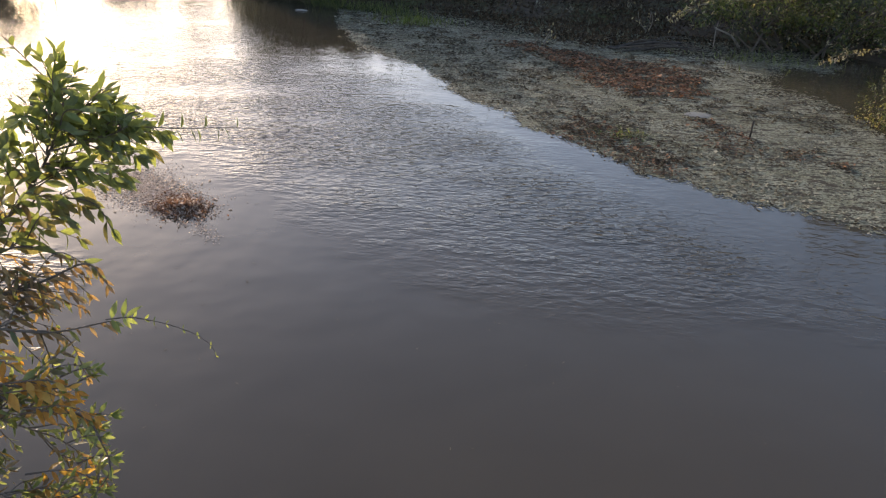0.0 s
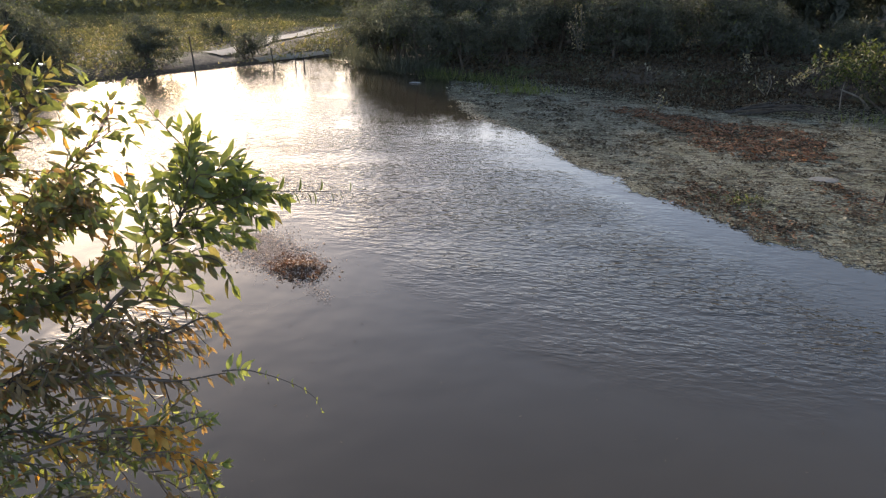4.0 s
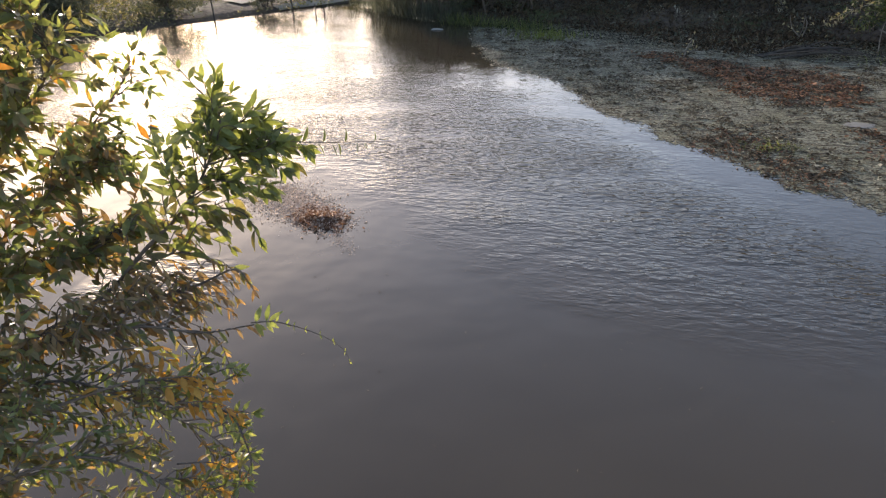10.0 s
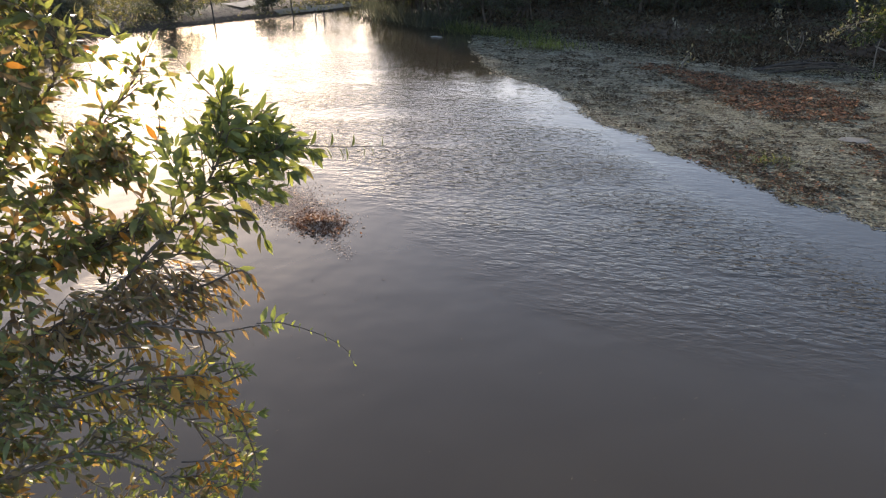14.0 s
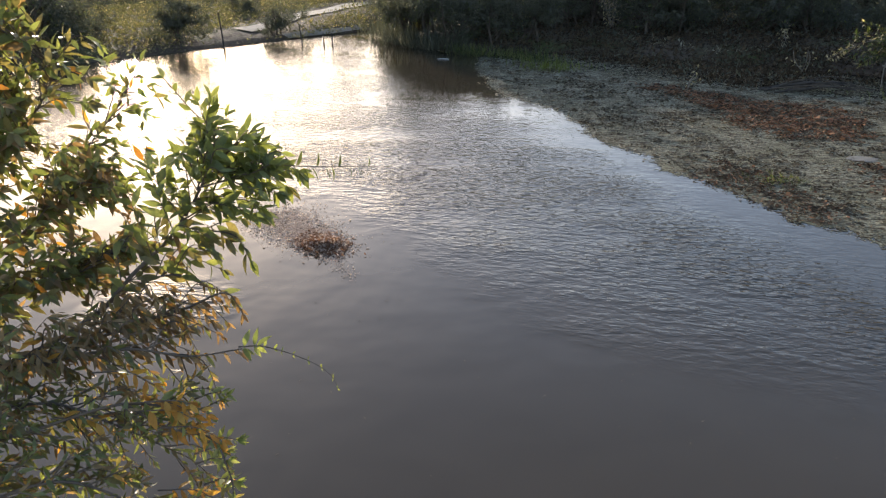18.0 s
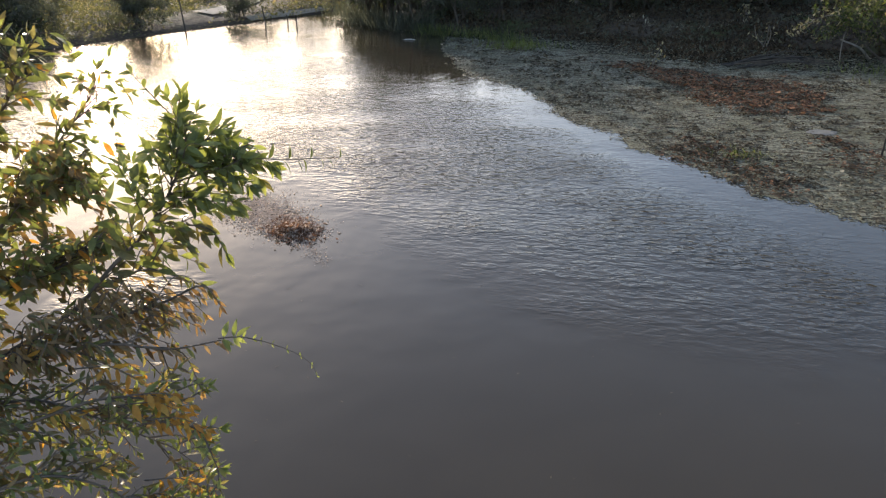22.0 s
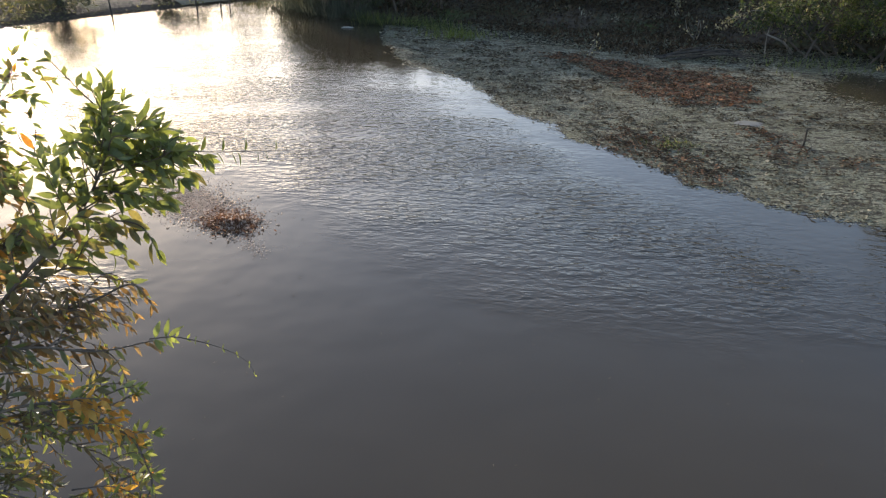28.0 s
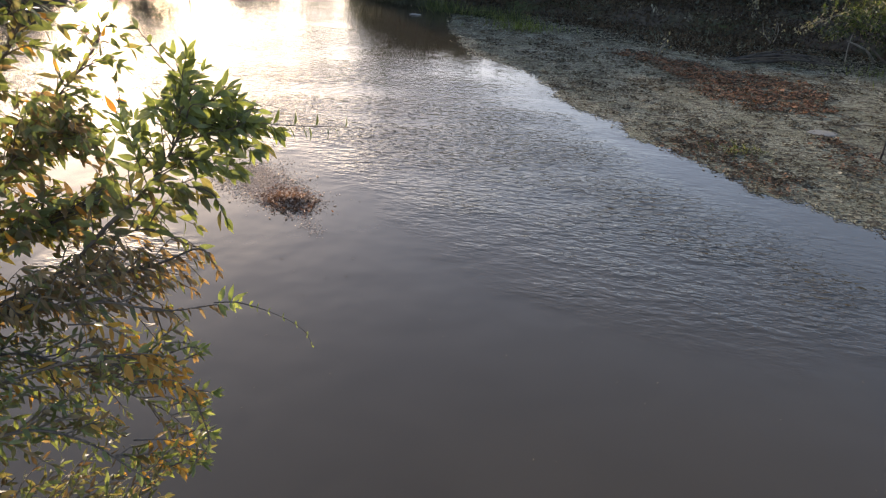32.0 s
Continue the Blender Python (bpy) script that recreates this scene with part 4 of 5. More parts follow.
# low scrub and far trees beyond the open left bank
far_kinds = []
for k in range(3):
    r6 = np.random.default_rng(130 + k)
    bl = [(r6.normal(0, 1.6), r6.normal(0, 1.2), r6.uniform(0.6, 5.2), r6.uniform(1.5, 2.4), r6.uniform(1.5, 2.2), r6.uniform(1.2, 1.9)) for _ in range(12)]
    far_kinds.append(shrub("far_tree", (-34 + 9 * k, 72 + 2 * k, 0.9), bl, 5000, 0.30, [(FAR_LEAF, 1.0)], "hazy olive tree far beyond the bank", "tree", 140 + k, 2, trunk=0.16, group="far trees", foot=0.2))
for k in range(26):
    a = radians(-2 + 2.9 * k + r5.normal(0, .8))
    d = 66 + 12 * r5.uniform() + (8 if 30 < math.degrees(a) < 43 else 0)
    copy_thing(far_kinds[k % 3], pose(-d * math.sin(a), d * math.cos(a), 0.9, 0, 0, r5.uniform(0, 360)) @ Matrix.Scale(r5.uniform(0.75, 1.15), 4))
for k, (x, y, s) in enumerate(((-16.3, 25.3, 0.55), (-13.4, 28.6, 0.36), (-19.9, 23.2, 0.8), (-22.8, 20.9, 0.95), (-25.4, 18.6, 1.0), (-28.4, 15.6, 1.05), (-18.0, 34.5, 0.36), (-24.0, 28.0, 0.8), (-29.5, 24.5, 1.0))):
    copy_thing(kinds[(k + 1) % 4], pose(x, y, 0.1 - 0.55 * s, 0, 0, 70 * k) @ Matrix.Scale(s / 0.68, 4))


# ---- undergrowth ----
def undergrowth(name, n, weight, box, height, size, material, label, seed):
    """Low tangled growth that covers the bank."""
    x, y = scatter(n, weight, box, seed)
    r = np.random.default_rng(seed + 1)
    m = len(x)
    tall = height * np.clip(0.55 + 0.9 * lumps(x, y, 0.55, 6.0 + seed * 0.1), 0.08, 1.3)
    z = np.maximum(ground_z(x, y), 0.0) + tall * r.uniform(0, 1, m)
    way = np.stack([r.normal(0, 1, m), r.normal(0, 1, m), r.normal(0.5, .7, m)], -1)
    L = size * r.lognormal(0, .35, m)
    v, f = leaves(np.stack([x, y, z], -1), way, r.normal(0, 1, (m, 3)) + np.array([0, 0, 0.8]), L, L * r.uniform(0.2, 0.5, m), r.uniform(0, .4, m), (CHIP_T, CHIP_F))
    return tagged(new(name, mesh_of(name, v, f, material)), label, "undergrowth", kind="stuff")


def dry(x, y):
    off = near_line([(-14.8, 26.4), (-14.3, 28.6), (-14.4, 31.0), (-14.5, 33.1), (-14.1, 35.6), (-13.6, 38.0), (-12.6, 42.0)], x, y)
    return ~inside(SHORE, x, y) * np.clip((off - 0.6) / 1.8, 0, 1)


def marsh(x, y):
    line = np.interp(x, [-5, 0, 2, 4, 8, 12], [25.0, 23.8, 21.8, 19.6, 20.6, 21.0])
    return np.clip((y - line) / 1.6, 0, 1) * (0.3 + 0.7 * patch_of(x, y, 0.5, 12.0))


undergrowth("dark_undergrowth", 9000, marsh, (-5.5, 20, 16, 33), 0.32, 0.12, TREE_LEAF, "dark tangled undergrowth on the shaded bank", 301)
undergrowth("brown_undergrowth", 80000, marsh, (-4.5, 19, 15, 32), 0.14, 0.11, LITTER_BROWN, "brown dead weeds and fallen leaves on the marshy bank", 302)
undergrowth("grassy_undergrowth", 240000, dry, (-46, 17, -7.5, 64), 0.34, 0.105, FAR_LEAF, "hazy olive grass and weeds on the far bank", 303)
undergrowth("dry_undergrowth", 14000, dry, (-30, 17, -7.5, 46), 0.40, 0.11, DRY_LEAF, "pale dry grass on the far bank", 304)

def distance(x, y):
    d = np.hypot(x, y)
    return ((d > 58) & (d < 80)) * 1.0


undergrowth("far_scrub", 60000, distance, (-72, 28, 2, 80), 2.6, 0.42, FAR_LEAF, "hazy low scrub under the far trees", 305)



def behind(x, y):
    d, a = np.hypot(x, y), np.degrees(np.arctan2(x, y))
    return ((d > 31) & (d < 66) & (a > 8) & (a < 60) & ~((d > 38) & (a > 21) & (a < 24.8))) * 1.0


def beyond(x, y):
    d, a = np.hypot(x, y), np.degrees(np.arctan2(x, y))
    return ((d > 66) & (d < 84) & (a > -4) & (a < 62)) * 1.0


def streaks(x, y):
    d = np.minimum(near_line([(0.4, 28.4), (1.6, 27.2), (3.3, 25.8), (4.8, 25.5), (6.4, 25.7)], x, y), near_line([(7.6, 33.6), (8.8, 32.0), (9.6, 31.0), (10.8, 30.4)], x, y))
    return np.clip(1 - d / 0.45, 0, 1) * patch_of(x, y, 1.6, 3.0)


# dark chips added over the bare ground in place of shade under the trees
undergrowth("shaded_undergrowth", 52000, behind, (4, 14, 58, 66), 0.7, 0.34, TREE_LEAF, "dark low growth added to darken the ground under the tall trees", 306)
undergrowth("far_dark_scrub", 60000, beyond, (-6, 30, 76, 84), 4.5, 0.55, TREE_LEAF, "dark scrub far behind the tall trees", 307)
# pale chips scattered along two lines as broken streaks
undergrowth("marsh_flotsam", 16000, streaks, (-0.5, 24.5, 11.5, 34.5), 0.03, 0.11, LITTER_PALE, "pale broken streaks on the dark marsh", 308)

# ---- the bush beside the camera ----
bush = thing("riverside_shrub", (-2.5, 0.75, 1.3), "leafy riverside shrub with green, brown and orange leaves", "shrub")
FOOT = np.array([-2.5, 0.75, 1.3])
EYE = np.array([0.0, 0.0, 4.0])   # the middle of the walk
r_b = np.random.default_rng(77)
MATS = {"g": LEAF_GREEN, "y": LEAF_YOUNG, "b": LEAF_BROWN, "o": LEAF_ORANGE, "d": LEAF_DULL}
leaf_one = {}
for key, m in MATS.items():
    for k, (wide, curl) in enumerate(((0.33, 0.08), (0.37, 0.22), (0.29, 0.38))):
        v, f = leaves(np.zeros((1, 3)), np.array([[1.0, 0, 0]]), np.array([[0, 0, 1.0]]), 1.0, wide, curl, LANCE)
        leaf_one[key, k] = mesh_of("leaf", v, f, m, True)


def toward(az, el, d):
    """A place d metres from the eye, at an azimuth to the left and an elevation."""
    a, e = radians(az), radians(el)
    return EYE + d * np.array([-math.sin(a) * math.cos(e), math.cos(a) * math.cos(e), math.sin(e)])


def pick(mix):
    keys = list(mix)
    p = np.array([mix[k] for k in keys], float)
    return keys[r_b.choice(len(keys), p=p / p.sum())]


def put_leaf(parent, at, way, up, size, key):
    w = unit(way)
    s = unit(np.cross(up, w))
    ob = part("leaf", leaf_one[key, r_b.integers(3)], parent)
    ob.matrix_basis = Matrix.Translation(at) @ Matrix((w, s, np.cross(w, s))).transposed().to_4x4() @ Matrix.Scale(float(size), 4)


def wood_at(ctrl, r0, r1, name="branch"):
    line = bend(ctrl, 8)
    part(name, mesh_of(name, *tube(line - FOOT, r0, r1, 6), TWIG), bush)
    return line


def shoot(line, mix, size, gap, spread_a=0.95, droop=0.15, run=0.30, single=False, thick=0.0026, crown=3, taper=0.75):
    """A twig whose last stretch carries leaves in a spiral, with a small crown at its end."""
    r = r_b
    line = np.asarray(line) - FOOT
    away = np.concatenate([[0], np.cumsum(np.linalg.norm(np.diff(line, axis=0), axis=1))])
    run = min(run, 0.92 * away[-1])
    n = max(2, int(run / gap))
    u = away[-1] - run + run * (np.arange(n) + r.uniform(0, 0.7, n)) / n
    u = np.concatenate([u, np.full(crown, away[-1])])
    n += crown
    at = np.stack([np.interp(u, away, line[:, i]) for i in range(3)], -1)
    along = unit(np.stack([np.interp(np.minimum(u + 0.02, away[-1]), away, line[:, i]) - np.interp(np.minimum(u + 0.02, away[-1]) - 0.03, away, line[:, i]) for i in range(3)], -1))
    a = unit(np.cross(along, np.array([0.1, 0.2, 1.0])))
    b = np.cross(along, a)
    turn = r.uniform(0, 6.28) + 2.4 * np.arange(n)
    out = a * np.cos(turn)[:, None] + b * np.sin(turn)[:, None]
    open_a = spread_a * r.uniform(0.6, 1.2, n)
    open_a[-crown:] *= 0.55
    way = along * np.cos(open_a)[:, None] + out * np.sin(open_a)[:, None] + np.array([0, 0, -droop]) + r.normal(0, .12, (n, 3))
    up = np.array([0.25, -0.45, 0.55]) + along * 0.3 + r.normal(0, .62, (n, 3))
    L = size * r.uniform(0.7, 1.15, n) * (1 - (1 - taper) * np.clip((u - away[-1] + run) / run, 0, 1) ** 2)
    tw = part("twig", mesh_of("twig", *tube(line, thick, 0.0009, 4), TWIG), bush)
    keys = np.array([pick(mix) for _ in range(n)])
    if single:
        for q in range(n):
            put_leaf(tw, at[q], way[q], up[q], L[q], keys[q])
        return
    for k in sorted(set(keys)):
        s = keys == k
        v, f = leaves(at[s], way[s], up[s], L[s], L[s] * r.uniform(0.28, 0.38, s.sum()) * (0.78 if droop > 0.6 or size < 0.046 else 1.0), r.uniform(0, .45, s.sum()), LANCE)
        tagged(part("leaves", mesh_of("leaves", v, f, MATS[k], True), tw), kind="stuff")


part("trunk", mesh_of("trunk", *join([tube(bend([(0, 0, -0.4), (0.15, 0.1, 0.5), (0.46, 0.3, 1.2)], 8), 0.045, 0.022, 8), tube(bend([(0.05, 0.02, -0.3), (0.1, 0.25, 0.8), (0.42, 0.62, 1.5)], 8), 0.035, 0.018, 8),
                                     tube(bend([(-0.05, 0.05, -0.3), (0.35, 0.0, 0.6), (0.85, 0.15, 1.25)], 8), 0.035, 0.015, 8)]), BARK), bush)

# the bare framework of branches
FORK_A, FORK_B, FORK_C = (-2.04, 1.05, 2.50), (-2.08, 1.37, 2.80), (-1.65, 0.90, 2.55)
frame_wood = {
    "main": wood_at([FORK_A, (-1.88, 1.43, 2.69), (-1.63, 1.54, 2.80), (-1.45, 1.64, 2.90), (-1.34, 1.72, 3.02), (-1.26, 1.80, 3.10), (-1.19, 1.85, 3.20), (-1.14, 1.89, 3.30)], 0.010, 0.004),
    "top": wood_at([(-1.17, 1.87, 3.25), (-1.14, 1.93, 3.39), (-1.13, 1.97, 3.49)], 0.0035, 0.0015),
    "side": wood_at([(-1.16, 1.87, 3.26), (-1.03, 1.92, 3.29), (-0.94, 1.94, 3.31), (-0.86, 1.955, 3.30)], 0.0035, 0.0015),
    "rise": wood_at([(-1.14, 1.89, 3.30), (-1.08, 1.94, 3.36), (-0.99, 1.97, 3.38)], 0.0035, 0.0015),
    "arch": wood_at([(-1.15, 1.90, 3.28), (-1.16, 2.00, 3.38), (-1.25, 2.03, 3.47), (-1.34, 2.05, 3.56)], 0.0035, 0.0015),
    "hang": wood_at([(-1.26, 1.80, 3.10), (-1.15, 1.85, 3.12), (-1.06, 1.87, 3.10), (-1.01, 1.85, 3.03)], 0.004, 0.0015),
    "under": wood_at([(-1.40, 1.68, 2.96), (-1.24, 1.74, 3.01), (-1.14, 1.76, 2.98), (-1.05, 1.77, 2.94)], 0.004, 0.0015),
    "brown": wood_at([FORK_A, (-1.719, 1.357, 2.79), (-1.497, 1.474, 2.84), (-1.286, 1.560, 2.92), (-1.124, 1.638, 2.96), (-1.004, 1.666, 3.01), (-0.944, 1.645, 2.96)], 0.008, 0.002),
    "reach": wood_at([FORK_A, (-1.660, 1.296, 2.80), (-1.418, 1.412, 2.88), (-1.217, 1.469, 2.91), (-1.047, 1.497, 2.89), (-0.896, 1.534, 2.91)], 0.007, 0.002),
    "low": wood_at([FORK_C, (-1.532, 1.184, 2.80), (-1.360, 1.282, 2.84), (-1.160, 1.278, 2.81), (-0.990, 1.276, 2.75)], 0.006, 0.002),
    "edge": wood_at([FORK_C, (-1.463, 1.103, 2.78), (-1.281, 1.200, 2.84), (-1.110, 1.288, 2.87), (-0.939, 1.325, 2.85), (-0.869, 1.354, 2.87)], 0.006, 0.002),
    "fork": wood_at([(-1.110, 1.288, 2.87), (-0.980, 1.276, 2.82), (-0.870, 1.284, 2.80), (-0.811, 1.243, 2.75), (-0.781, 1.202, 2.71), (-0.792, 1.143, 2.69)], 0.004, 0.0015),
    "foot": wood_at([FORK_C, (-1.385, 0.992, 2.72), (-1.193, 1.079, 2.78), (-1.043, 1.097, 2.76), (-0.883, 1.074, 2.70)], 0.006, 0.002),
    "tall": wood_at([FORK_B, (-2.01, 1.71, 3.05), (-1.87, 1.90, 3.33), (-1.76, 2.00, 3.50), (-1.71, 2.09, 3.68)], 0.009, 0.002),
    "back": wood_at([FORK_B, (-1.99, 1.61, 2.90), (-1.83, 1.75, 3.05), (-1.68, 1.88, 3.18), (-1.51, 1.97, 3.23), (-1.43, 2.03, 3.26)], 0.007, 0.002),
    "inner": wood_at([FORK_B, (-1.91, 1.51, 2.84), (-1.71, 1.65, 2.94), (-1.58, 1.72, 2.98), (-1.44, 1.81, 3.06)], 0.007, 0.002),
    "thin": wood_at([(-1.76, 1.81, 3.11), (-1.64, 1.98, 3.32), (-1.55, 2.09, 3.46), (-1.49, 2.16, 3.59)], 0.004, 0.0015),
    "high": wood_at([FORK_B, (-2.30, 1.75, 3.20), (-2.28, 1.95, 3.50), (-2.20, 2.10, 3.75)], 0.009, 0.002),
    "outer": wood_at([FORK_B, (-2.25, 1.45, 2.95), (-2.30, 1.55, 3.10), (-2.40, 1.70, 3.30)], 0.008, 0.002),
    "deep": wood_at([FORK_A, (-2.05, 1.25, 2.60), (-2.00, 1.32, 2.70), (-1.92, 1.36, 2.78)], 0.008, 0.003),
    "skirt": wood_at([FORK_C, (-1.50, 0.88, 2.50), (-1.25, 0.95, 2.46), (-1.05, 1.00, 2.46), (-0.88, 1.05, 2.50)], 0.006, 0.002),
    "base": wood_at([FORK_C, (-1.75, 0.95, 2.62), (-1.72, 1.02, 2.66), (-1.60, 1.02, 2.70)], 0.007, 0.003)}


def grow(n, zone, depth, mix, size, gap, droop, run, keep_out=None, names=(), lift=0.03, reach_max=0.42, **more):
    """Shoots from the framework to tips spread over a zone of azimuths and elevations."""
    wood = np.concatenate([frame_wood[k] for k in names])
    Z = np.array(zone)
    made = tries = 0
    while made < n and tries < 60 * n:
        tries += 1
        az, el = r_b.uniform(Z[:, 0].min(), Z[:, 0].max()), r_b.uniform(Z[:, 1].min(), Z[:, 1].max())
        if not inside(zone, np.array(az), np.array(el)) or (keep_out and inside(keep_out, np.array(az), np.array(el))):
            continue
        tip = toward(az, el, r_b.uniform(*depth))
        gone = np.linalg.norm(wood - tip + np.array([0.10, 0.04, 0.05]), axis=1) + 10 * (np.linalg.norm(wood - tip, axis=1) < 0.07)
        p = wood[np.argmin(gone + r_b.uniform(0, .06, len(wood)))]
        gap_w = np.linalg.norm(tip - p)
        if gap_w > reach_max:
            p = tip + (p - tip) * reach_max / gap_w
        line = bend([p, (p + tip) / 2 + r_b.normal(0, .02, 3) + np.array([0, 0, lift]), tip], 5)
        shoot(line, mix, size, gap, droop=droop, run=run, **more)
        made += 1


GREEN_ZONE = [(36.1, -16.7), (33.8, -15.9), (31.5, -13.9), (29.6, -12.9), (28.0, -14.3), (25.8, -16.0), (23.6, -18.2), (24.8, -19.8), (27.2, -21.4), (31.0, -21.6), (34.5, -20.4), (37.6, -19.0), (38.4, -17.5)]
HANG_ZONE = [(40.5, -22.5), (37.4, -21.2), (34.0, -21.0), (28.6, -21.3), (28.7, -24.4), (30.6, -25.8), (34.1, -25.0), (38.3, -25.2), (40.8, -25.0)]
BROWN_ZONE = [(45.0, -25.5), (40.3, -25.3), (35.4, -25.6), (29.9, -27.6), (29.5, -30.1), (32.3, -32.2), (38.8, -31.1), (45.6, -31.1), (50.3, -29.5), (49.2, -26.4)]
LOW_ZONE = [(50.0, -28.9), (45.3, -30.1), (38.7, -30.8), (34.1, -32.6), (31.9, -34.9), (33.3, -37.1), (32.8, -39.8), (32.2, -41.7), (34.9, -43.5), (38.0, -47.0), (40.0, -51.0), (58.0, -50.0), (54.1, -39.2)]
LOW_GAP = [(38.8, -37.3), (35.2, -36.8), (34.6, -39.8), (37.1, -42.1), (39.4, -40.8)]
LEFT_ZONE = [(56, 5), (47.1, 4), (42.5, -3.0), (41.5, -10.6), (41.2, -13.3), (41.4, -17.4), (42.2, -20.7), (41.9, -23.6), (45.9, -25.5), (50.1, -26.4), (61, -24)]
THIN_ZONE = [(35.7, -7.7), (33.2, -8.2), (32.3, -11.4), (33.6, -14.8), (36.4, -16.3), (39.7, -15.8), (41.0, -10.6), (40.5, -5.0)]
DEEP_ZONE = [(58.5, -23.4), (48.0, -26.4), (49.0, -39.2), (53.0, -48.0), (66.0, -44.0), (63.3, -34.8)]
LEAFY, SHADY = {"g": 0.75, "y": 0.25}, {"g": 0.5, "d": 0.5}
# the green cluster that stands out over the water
tops = ["main", "top", "side", "rise", "arch"]
grow(22, GREEN_ZONE, (2.22, 2.34), LEAFY, 0.080, 0.020, 0.10, 0.20, names=tops, single=True, reach_max=0.26)
grow(16, GREEN_ZONE, (2.30, 2.44), {"g": 0.8, "y": 0.1, "d": 0.1}, 0.080, 0.018, 0.15, 0.20, names=tops, reach_max=0.26)
for line in ("top", "side", "rise"):
    shoot(frame_wood[line], LEAFY, 0.078, 0.016, droop=0.05, run=0.20, single=True, crown=4)
shoot(frame_wood["arch"], LEAFY, 0.070, 0.030, droop=0.1, run=0.24, crown=3)
grow(5, [(33.0, -13.0), (29.8, -11.6), (27.8, -13.4), (29.0, -15.0)], (2.28, 2.36), LEAFY, 0.070, 0.018, -0.05, 0.16, names=["top", "rise"], single=True, reach_max=0.2)
grow(9, [(27.5, -16.3), (24.4, -17.0), (22.8, -18.0), (24.2, -19.3), (27.5, -20.2)], (2.24, 2.32), LEAFY, 0.066, 0.018, 0.2, 0.16, names=["side"], single=True, reach_max=0.16)
# the thin twig at its end, leaves hanging in a row
end = bend([(-0.90, 1.94, 3.325), (-0.83, 1.96, 3.318), (-0.76, 1.98, 3.315), (-0.67, 2.00, 3.315), (-0.58, 2.02, 3.31)], 8)
twig = part("twig", mesh_of("twig", *tube(end - FOOT, 0.0018, 0.0006, 4), TWIG), bush)
for j, u in enumerate(np.linspace(2, 26, 11)):
    p = end[int(u)] - FOOT
    put_leaf(twig, p, (0.35, 0.1, (-0.9, 0.9, -1.0)[j % 3] * (0.6 if j < 4 else 1)), (0.8, 0.6, 0.1) + r_b.normal(0, .12, 3), 0.060 - 0.0025 * j, "g")
# dark leaves hanging below it
grow(17, HANG_ZONE, (2.30, 2.44), {"g": 0.5, "d": 0.45, "b": 0.05}, 0.082, 0.026, 0.55, 0.20, names=["main", "hang", "under", "inner"], reach_max=0.26)
shoot(frame_wood["hang"], {"g": 0.5, "d": 0.5}, 0.080, 0.020, droop=0.75, run=0.22, single=True)
shoot(frame_wood["under"], {"g": 0.4, "d": 0.6}, 0.070, 0.030, droop=0.6, run=0.22)
# brown leaves hanging in rows
grow(84, BROWN_ZONE, (2.14, 2.40), {"b": 0.70, "d": 0.18, "g": 0.09, "o": 0.03}, 0.052, 0.018, 0.95, 0.24, names=["brown", "reach", "main", "deep"])
for line in ("brown", "reach"):
    shoot(frame_wood[line], {"b": 0.9, "g": 0.1}, 0.058, 0.018, droop=1.0, run=0.38)
# the arching twig with small leaves in pairs
arc = bend([(-0.906, 1.534, 2.915), (-0.846, 1.543, 2.920), (-0.796, 1.543, 2.915), (-0.746, 1.542, 2.905), (-0.676, 1.541, 2.880), (-0.626, 1.530, 2.85), (-0.606, 1.510, 2.82)], 8)
twig = part("twig", mesh_of("twig", *tube(arc - FOOT, 0.0022, 0.0005, 4), TWIG), bush)
for j, u in enumerate((2, 6, 7, 10, 15, 19, 24, 29, 34, 40, 46)):
    for way in ((0.35, 0.1, 0.9), (0.4, -0.3, -0.6)):
        put_leaf(twig, arc[u] - FOOT, np.array(way) + r_b.normal(0, .3, 3), (0.1, -0.8, 0.5) + r_b.normal(0, .2, 3), (0.044 if j < 3 else 0.021 - 0.001 * j) * r_b.uniform(0.7, 1.2), "y")
# small olive and orange leaves low down
lows = ["low", "edge", "fork", "foot", "reach"]
grow(205, LOW_ZONE, (1.98, 2.40), {"g": 0.42, "d": 0.30, "y": 0.08, "b": 0.17, "o": 0.03}, 0.045, 0.012, 0.25, 0.18, LOW_GAP, names=lows + ["base", "skirt"], reach_max=0.34)
for line in lows[:4]:
    shoot(frame_wood[line], {"g": 0.5, "y": 0.3, "o": 0.03, "b": 0.17}, 0.038, 0.013, droop=0.25, run=0.40, crown=5)
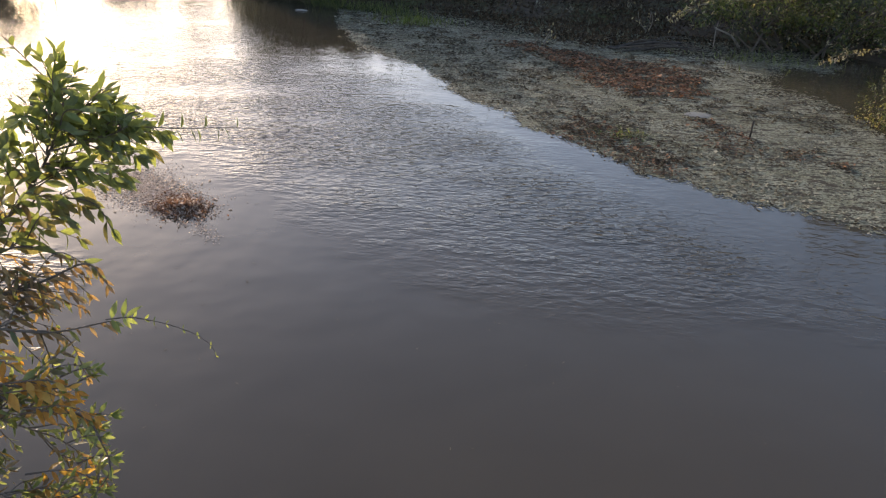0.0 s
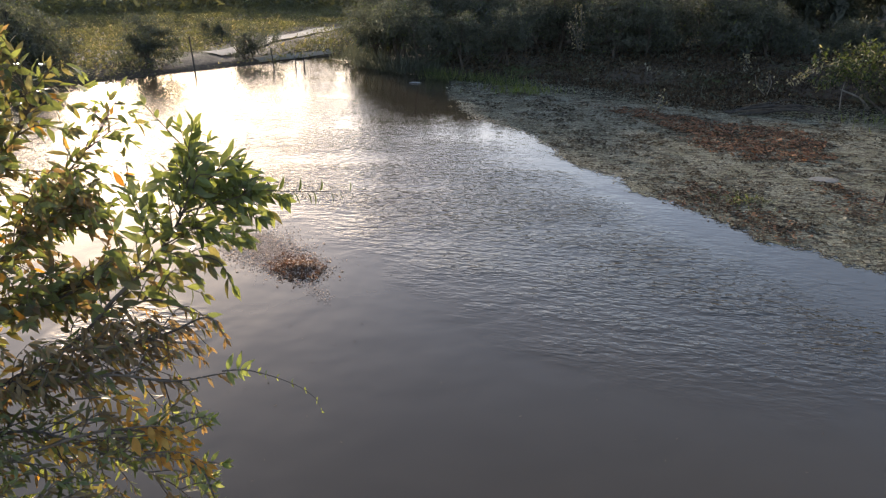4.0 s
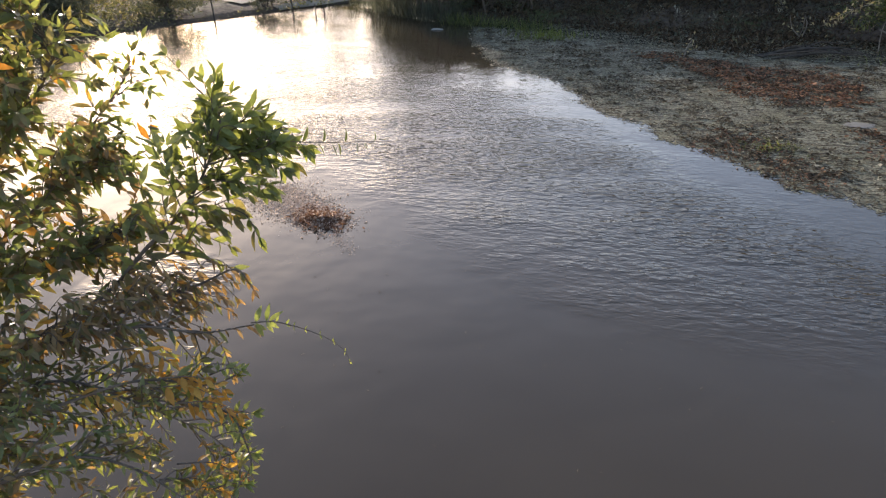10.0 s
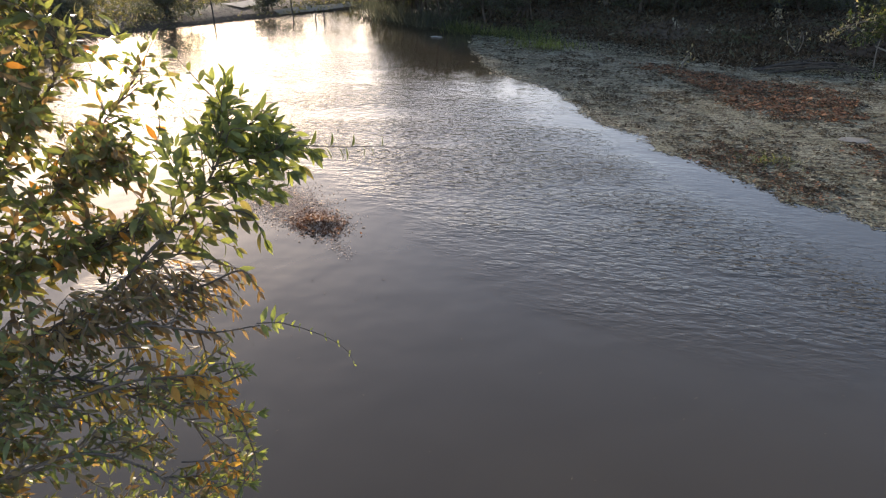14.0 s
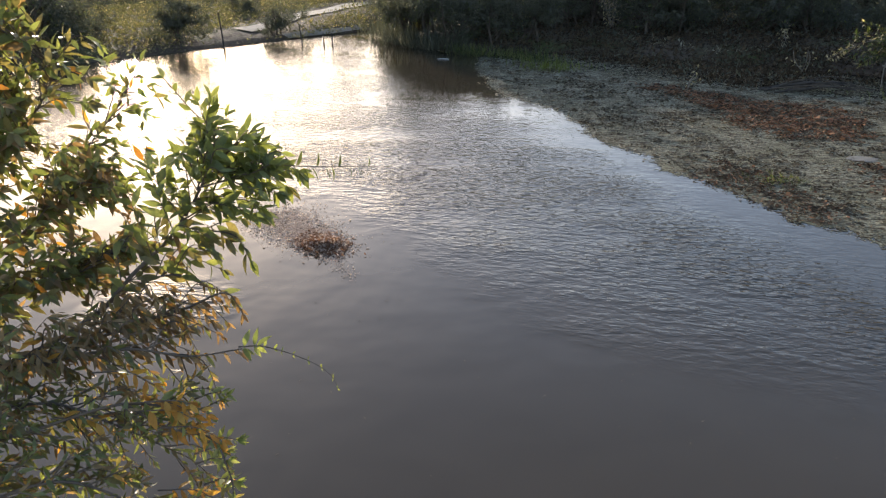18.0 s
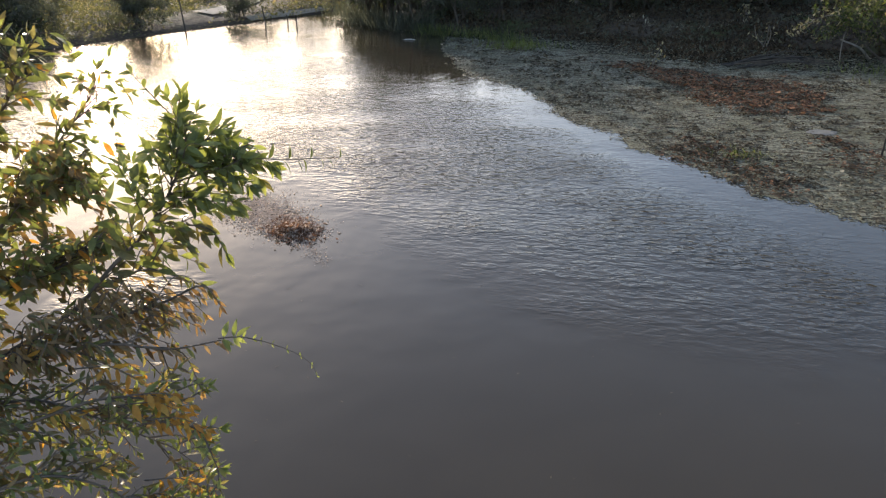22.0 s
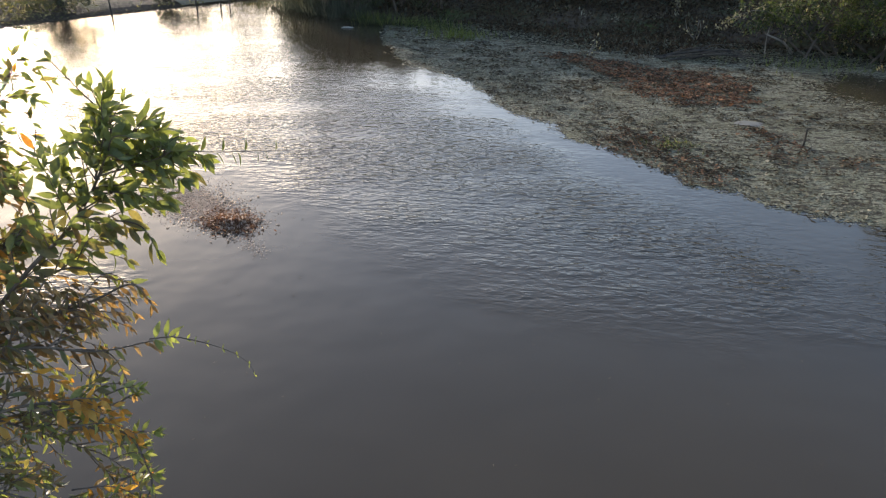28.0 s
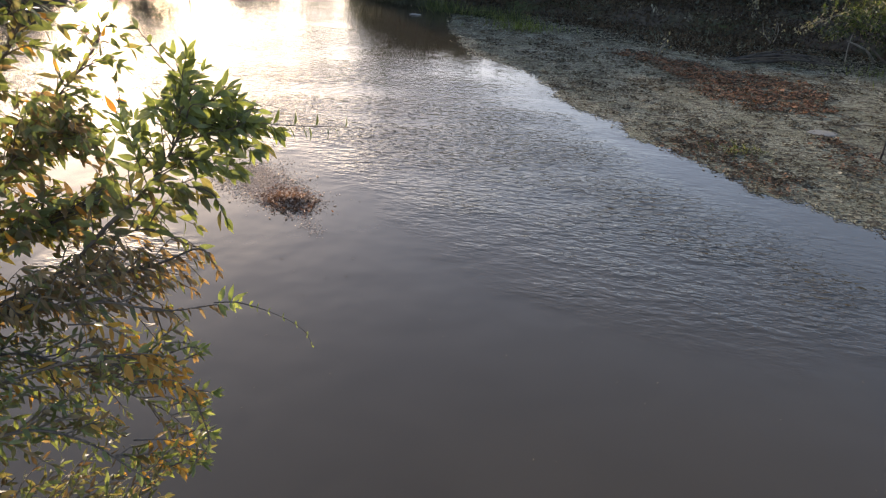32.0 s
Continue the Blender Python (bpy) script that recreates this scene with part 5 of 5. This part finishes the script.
# orange sprays and bright young tips along the edge
for tip in ((-1.020, 1.306, 2.93), (-0.920, 1.305, 2.85), (-0.880, 1.304, 2.86), (-0.900, 1.294, 2.835), (-0.840, 1.283, 2.80), (-0.850, 1.284, 2.785), (-0.811, 1.193, 2.68), (-0.842, 1.153, 2.66), (-1.121, 1.238, 2.82)):
    tip = np.array(tip)
    shoot(bend([tip + (-0.16, -0.02, 0.03), tip + (-0.07, 0.0, 0.03), tip], 5), {"o": 0.85, "y": 0.15}, 0.050, 0.014, droop=0.45, run=0.14, single=True)
for tip in ((-0.859, 1.364, 2.88), (-0.830, 1.283, 2.77), (-0.810, 1.303, 2.79), (-0.791, 1.243, 2.71), (-0.782, 1.162, 2.68), (-0.820, 1.263, 2.755)):
    tip = np.array(tip)
    shoot(bend([tip + (-0.09, -0.01, -0.02), tip + (-0.04, 0.0, 0.0), tip], 5), {"y": 0.8, "g": 0.2}, 0.040, 0.010, droop=-0.1, run=0.07, single=True, crown=6)
# sparse twigs in front of the glittering water
grow(32, THIN_ZONE, (2.45, 2.75), {"g": 0.68, "d": 0.28, "o": 0.04}, 0.064, 0.030, 0.15, 0.20, names=["thin", "tall", "back", "arch"], reach_max=0.36)
for line in ("tall", "back", "inner", "thin"):
    shoot(frame_wood[line], SHADY, 0.062, 0.026, droop=0.25, run=0.45)
# looser growth between the cluster and the body
MID_ZONE = [(41.5, -13.5), (38.5, -15.0), (36.5, -17.0), (36.8, -20.0), (36.5, -22.5), (38.5, -25.2), (43.0, -25.0), (42.5, -20.0)]
grow(96, MID_ZONE, (2.40, 2.75), {"g": 0.45, "d": 0.30, "b": 0.23, "o": 0.02}, 0.062, 0.022, 0.35, 0.24, [(41.0, -18.8), (37.8, -19.3), (38.2, -21.8), (40.8, -21.6)], names=["thin", "tall", "back", "inner", "main"], reach_max=0.30)
# the dense dull body of the bush
grow(330, LEFT_ZONE, (2.35, 2.9), {"g": 0.50, "d": 0.36, "b": 0.12, "o": 0.015}, 0.070, 0.017, 0.25, 0.30, names=["tall", "back", "inner", "high", "outer", "deep"])
grow(150, DEEP_ZONE, (2.05, 2.5), {"g": 0.40, "d": 0.32, "b": 0.23, "o": 0.05}, 0.058, 0.017, 0.3, 0.28, names=["deep", "base", "outer", "low", "skirt"])
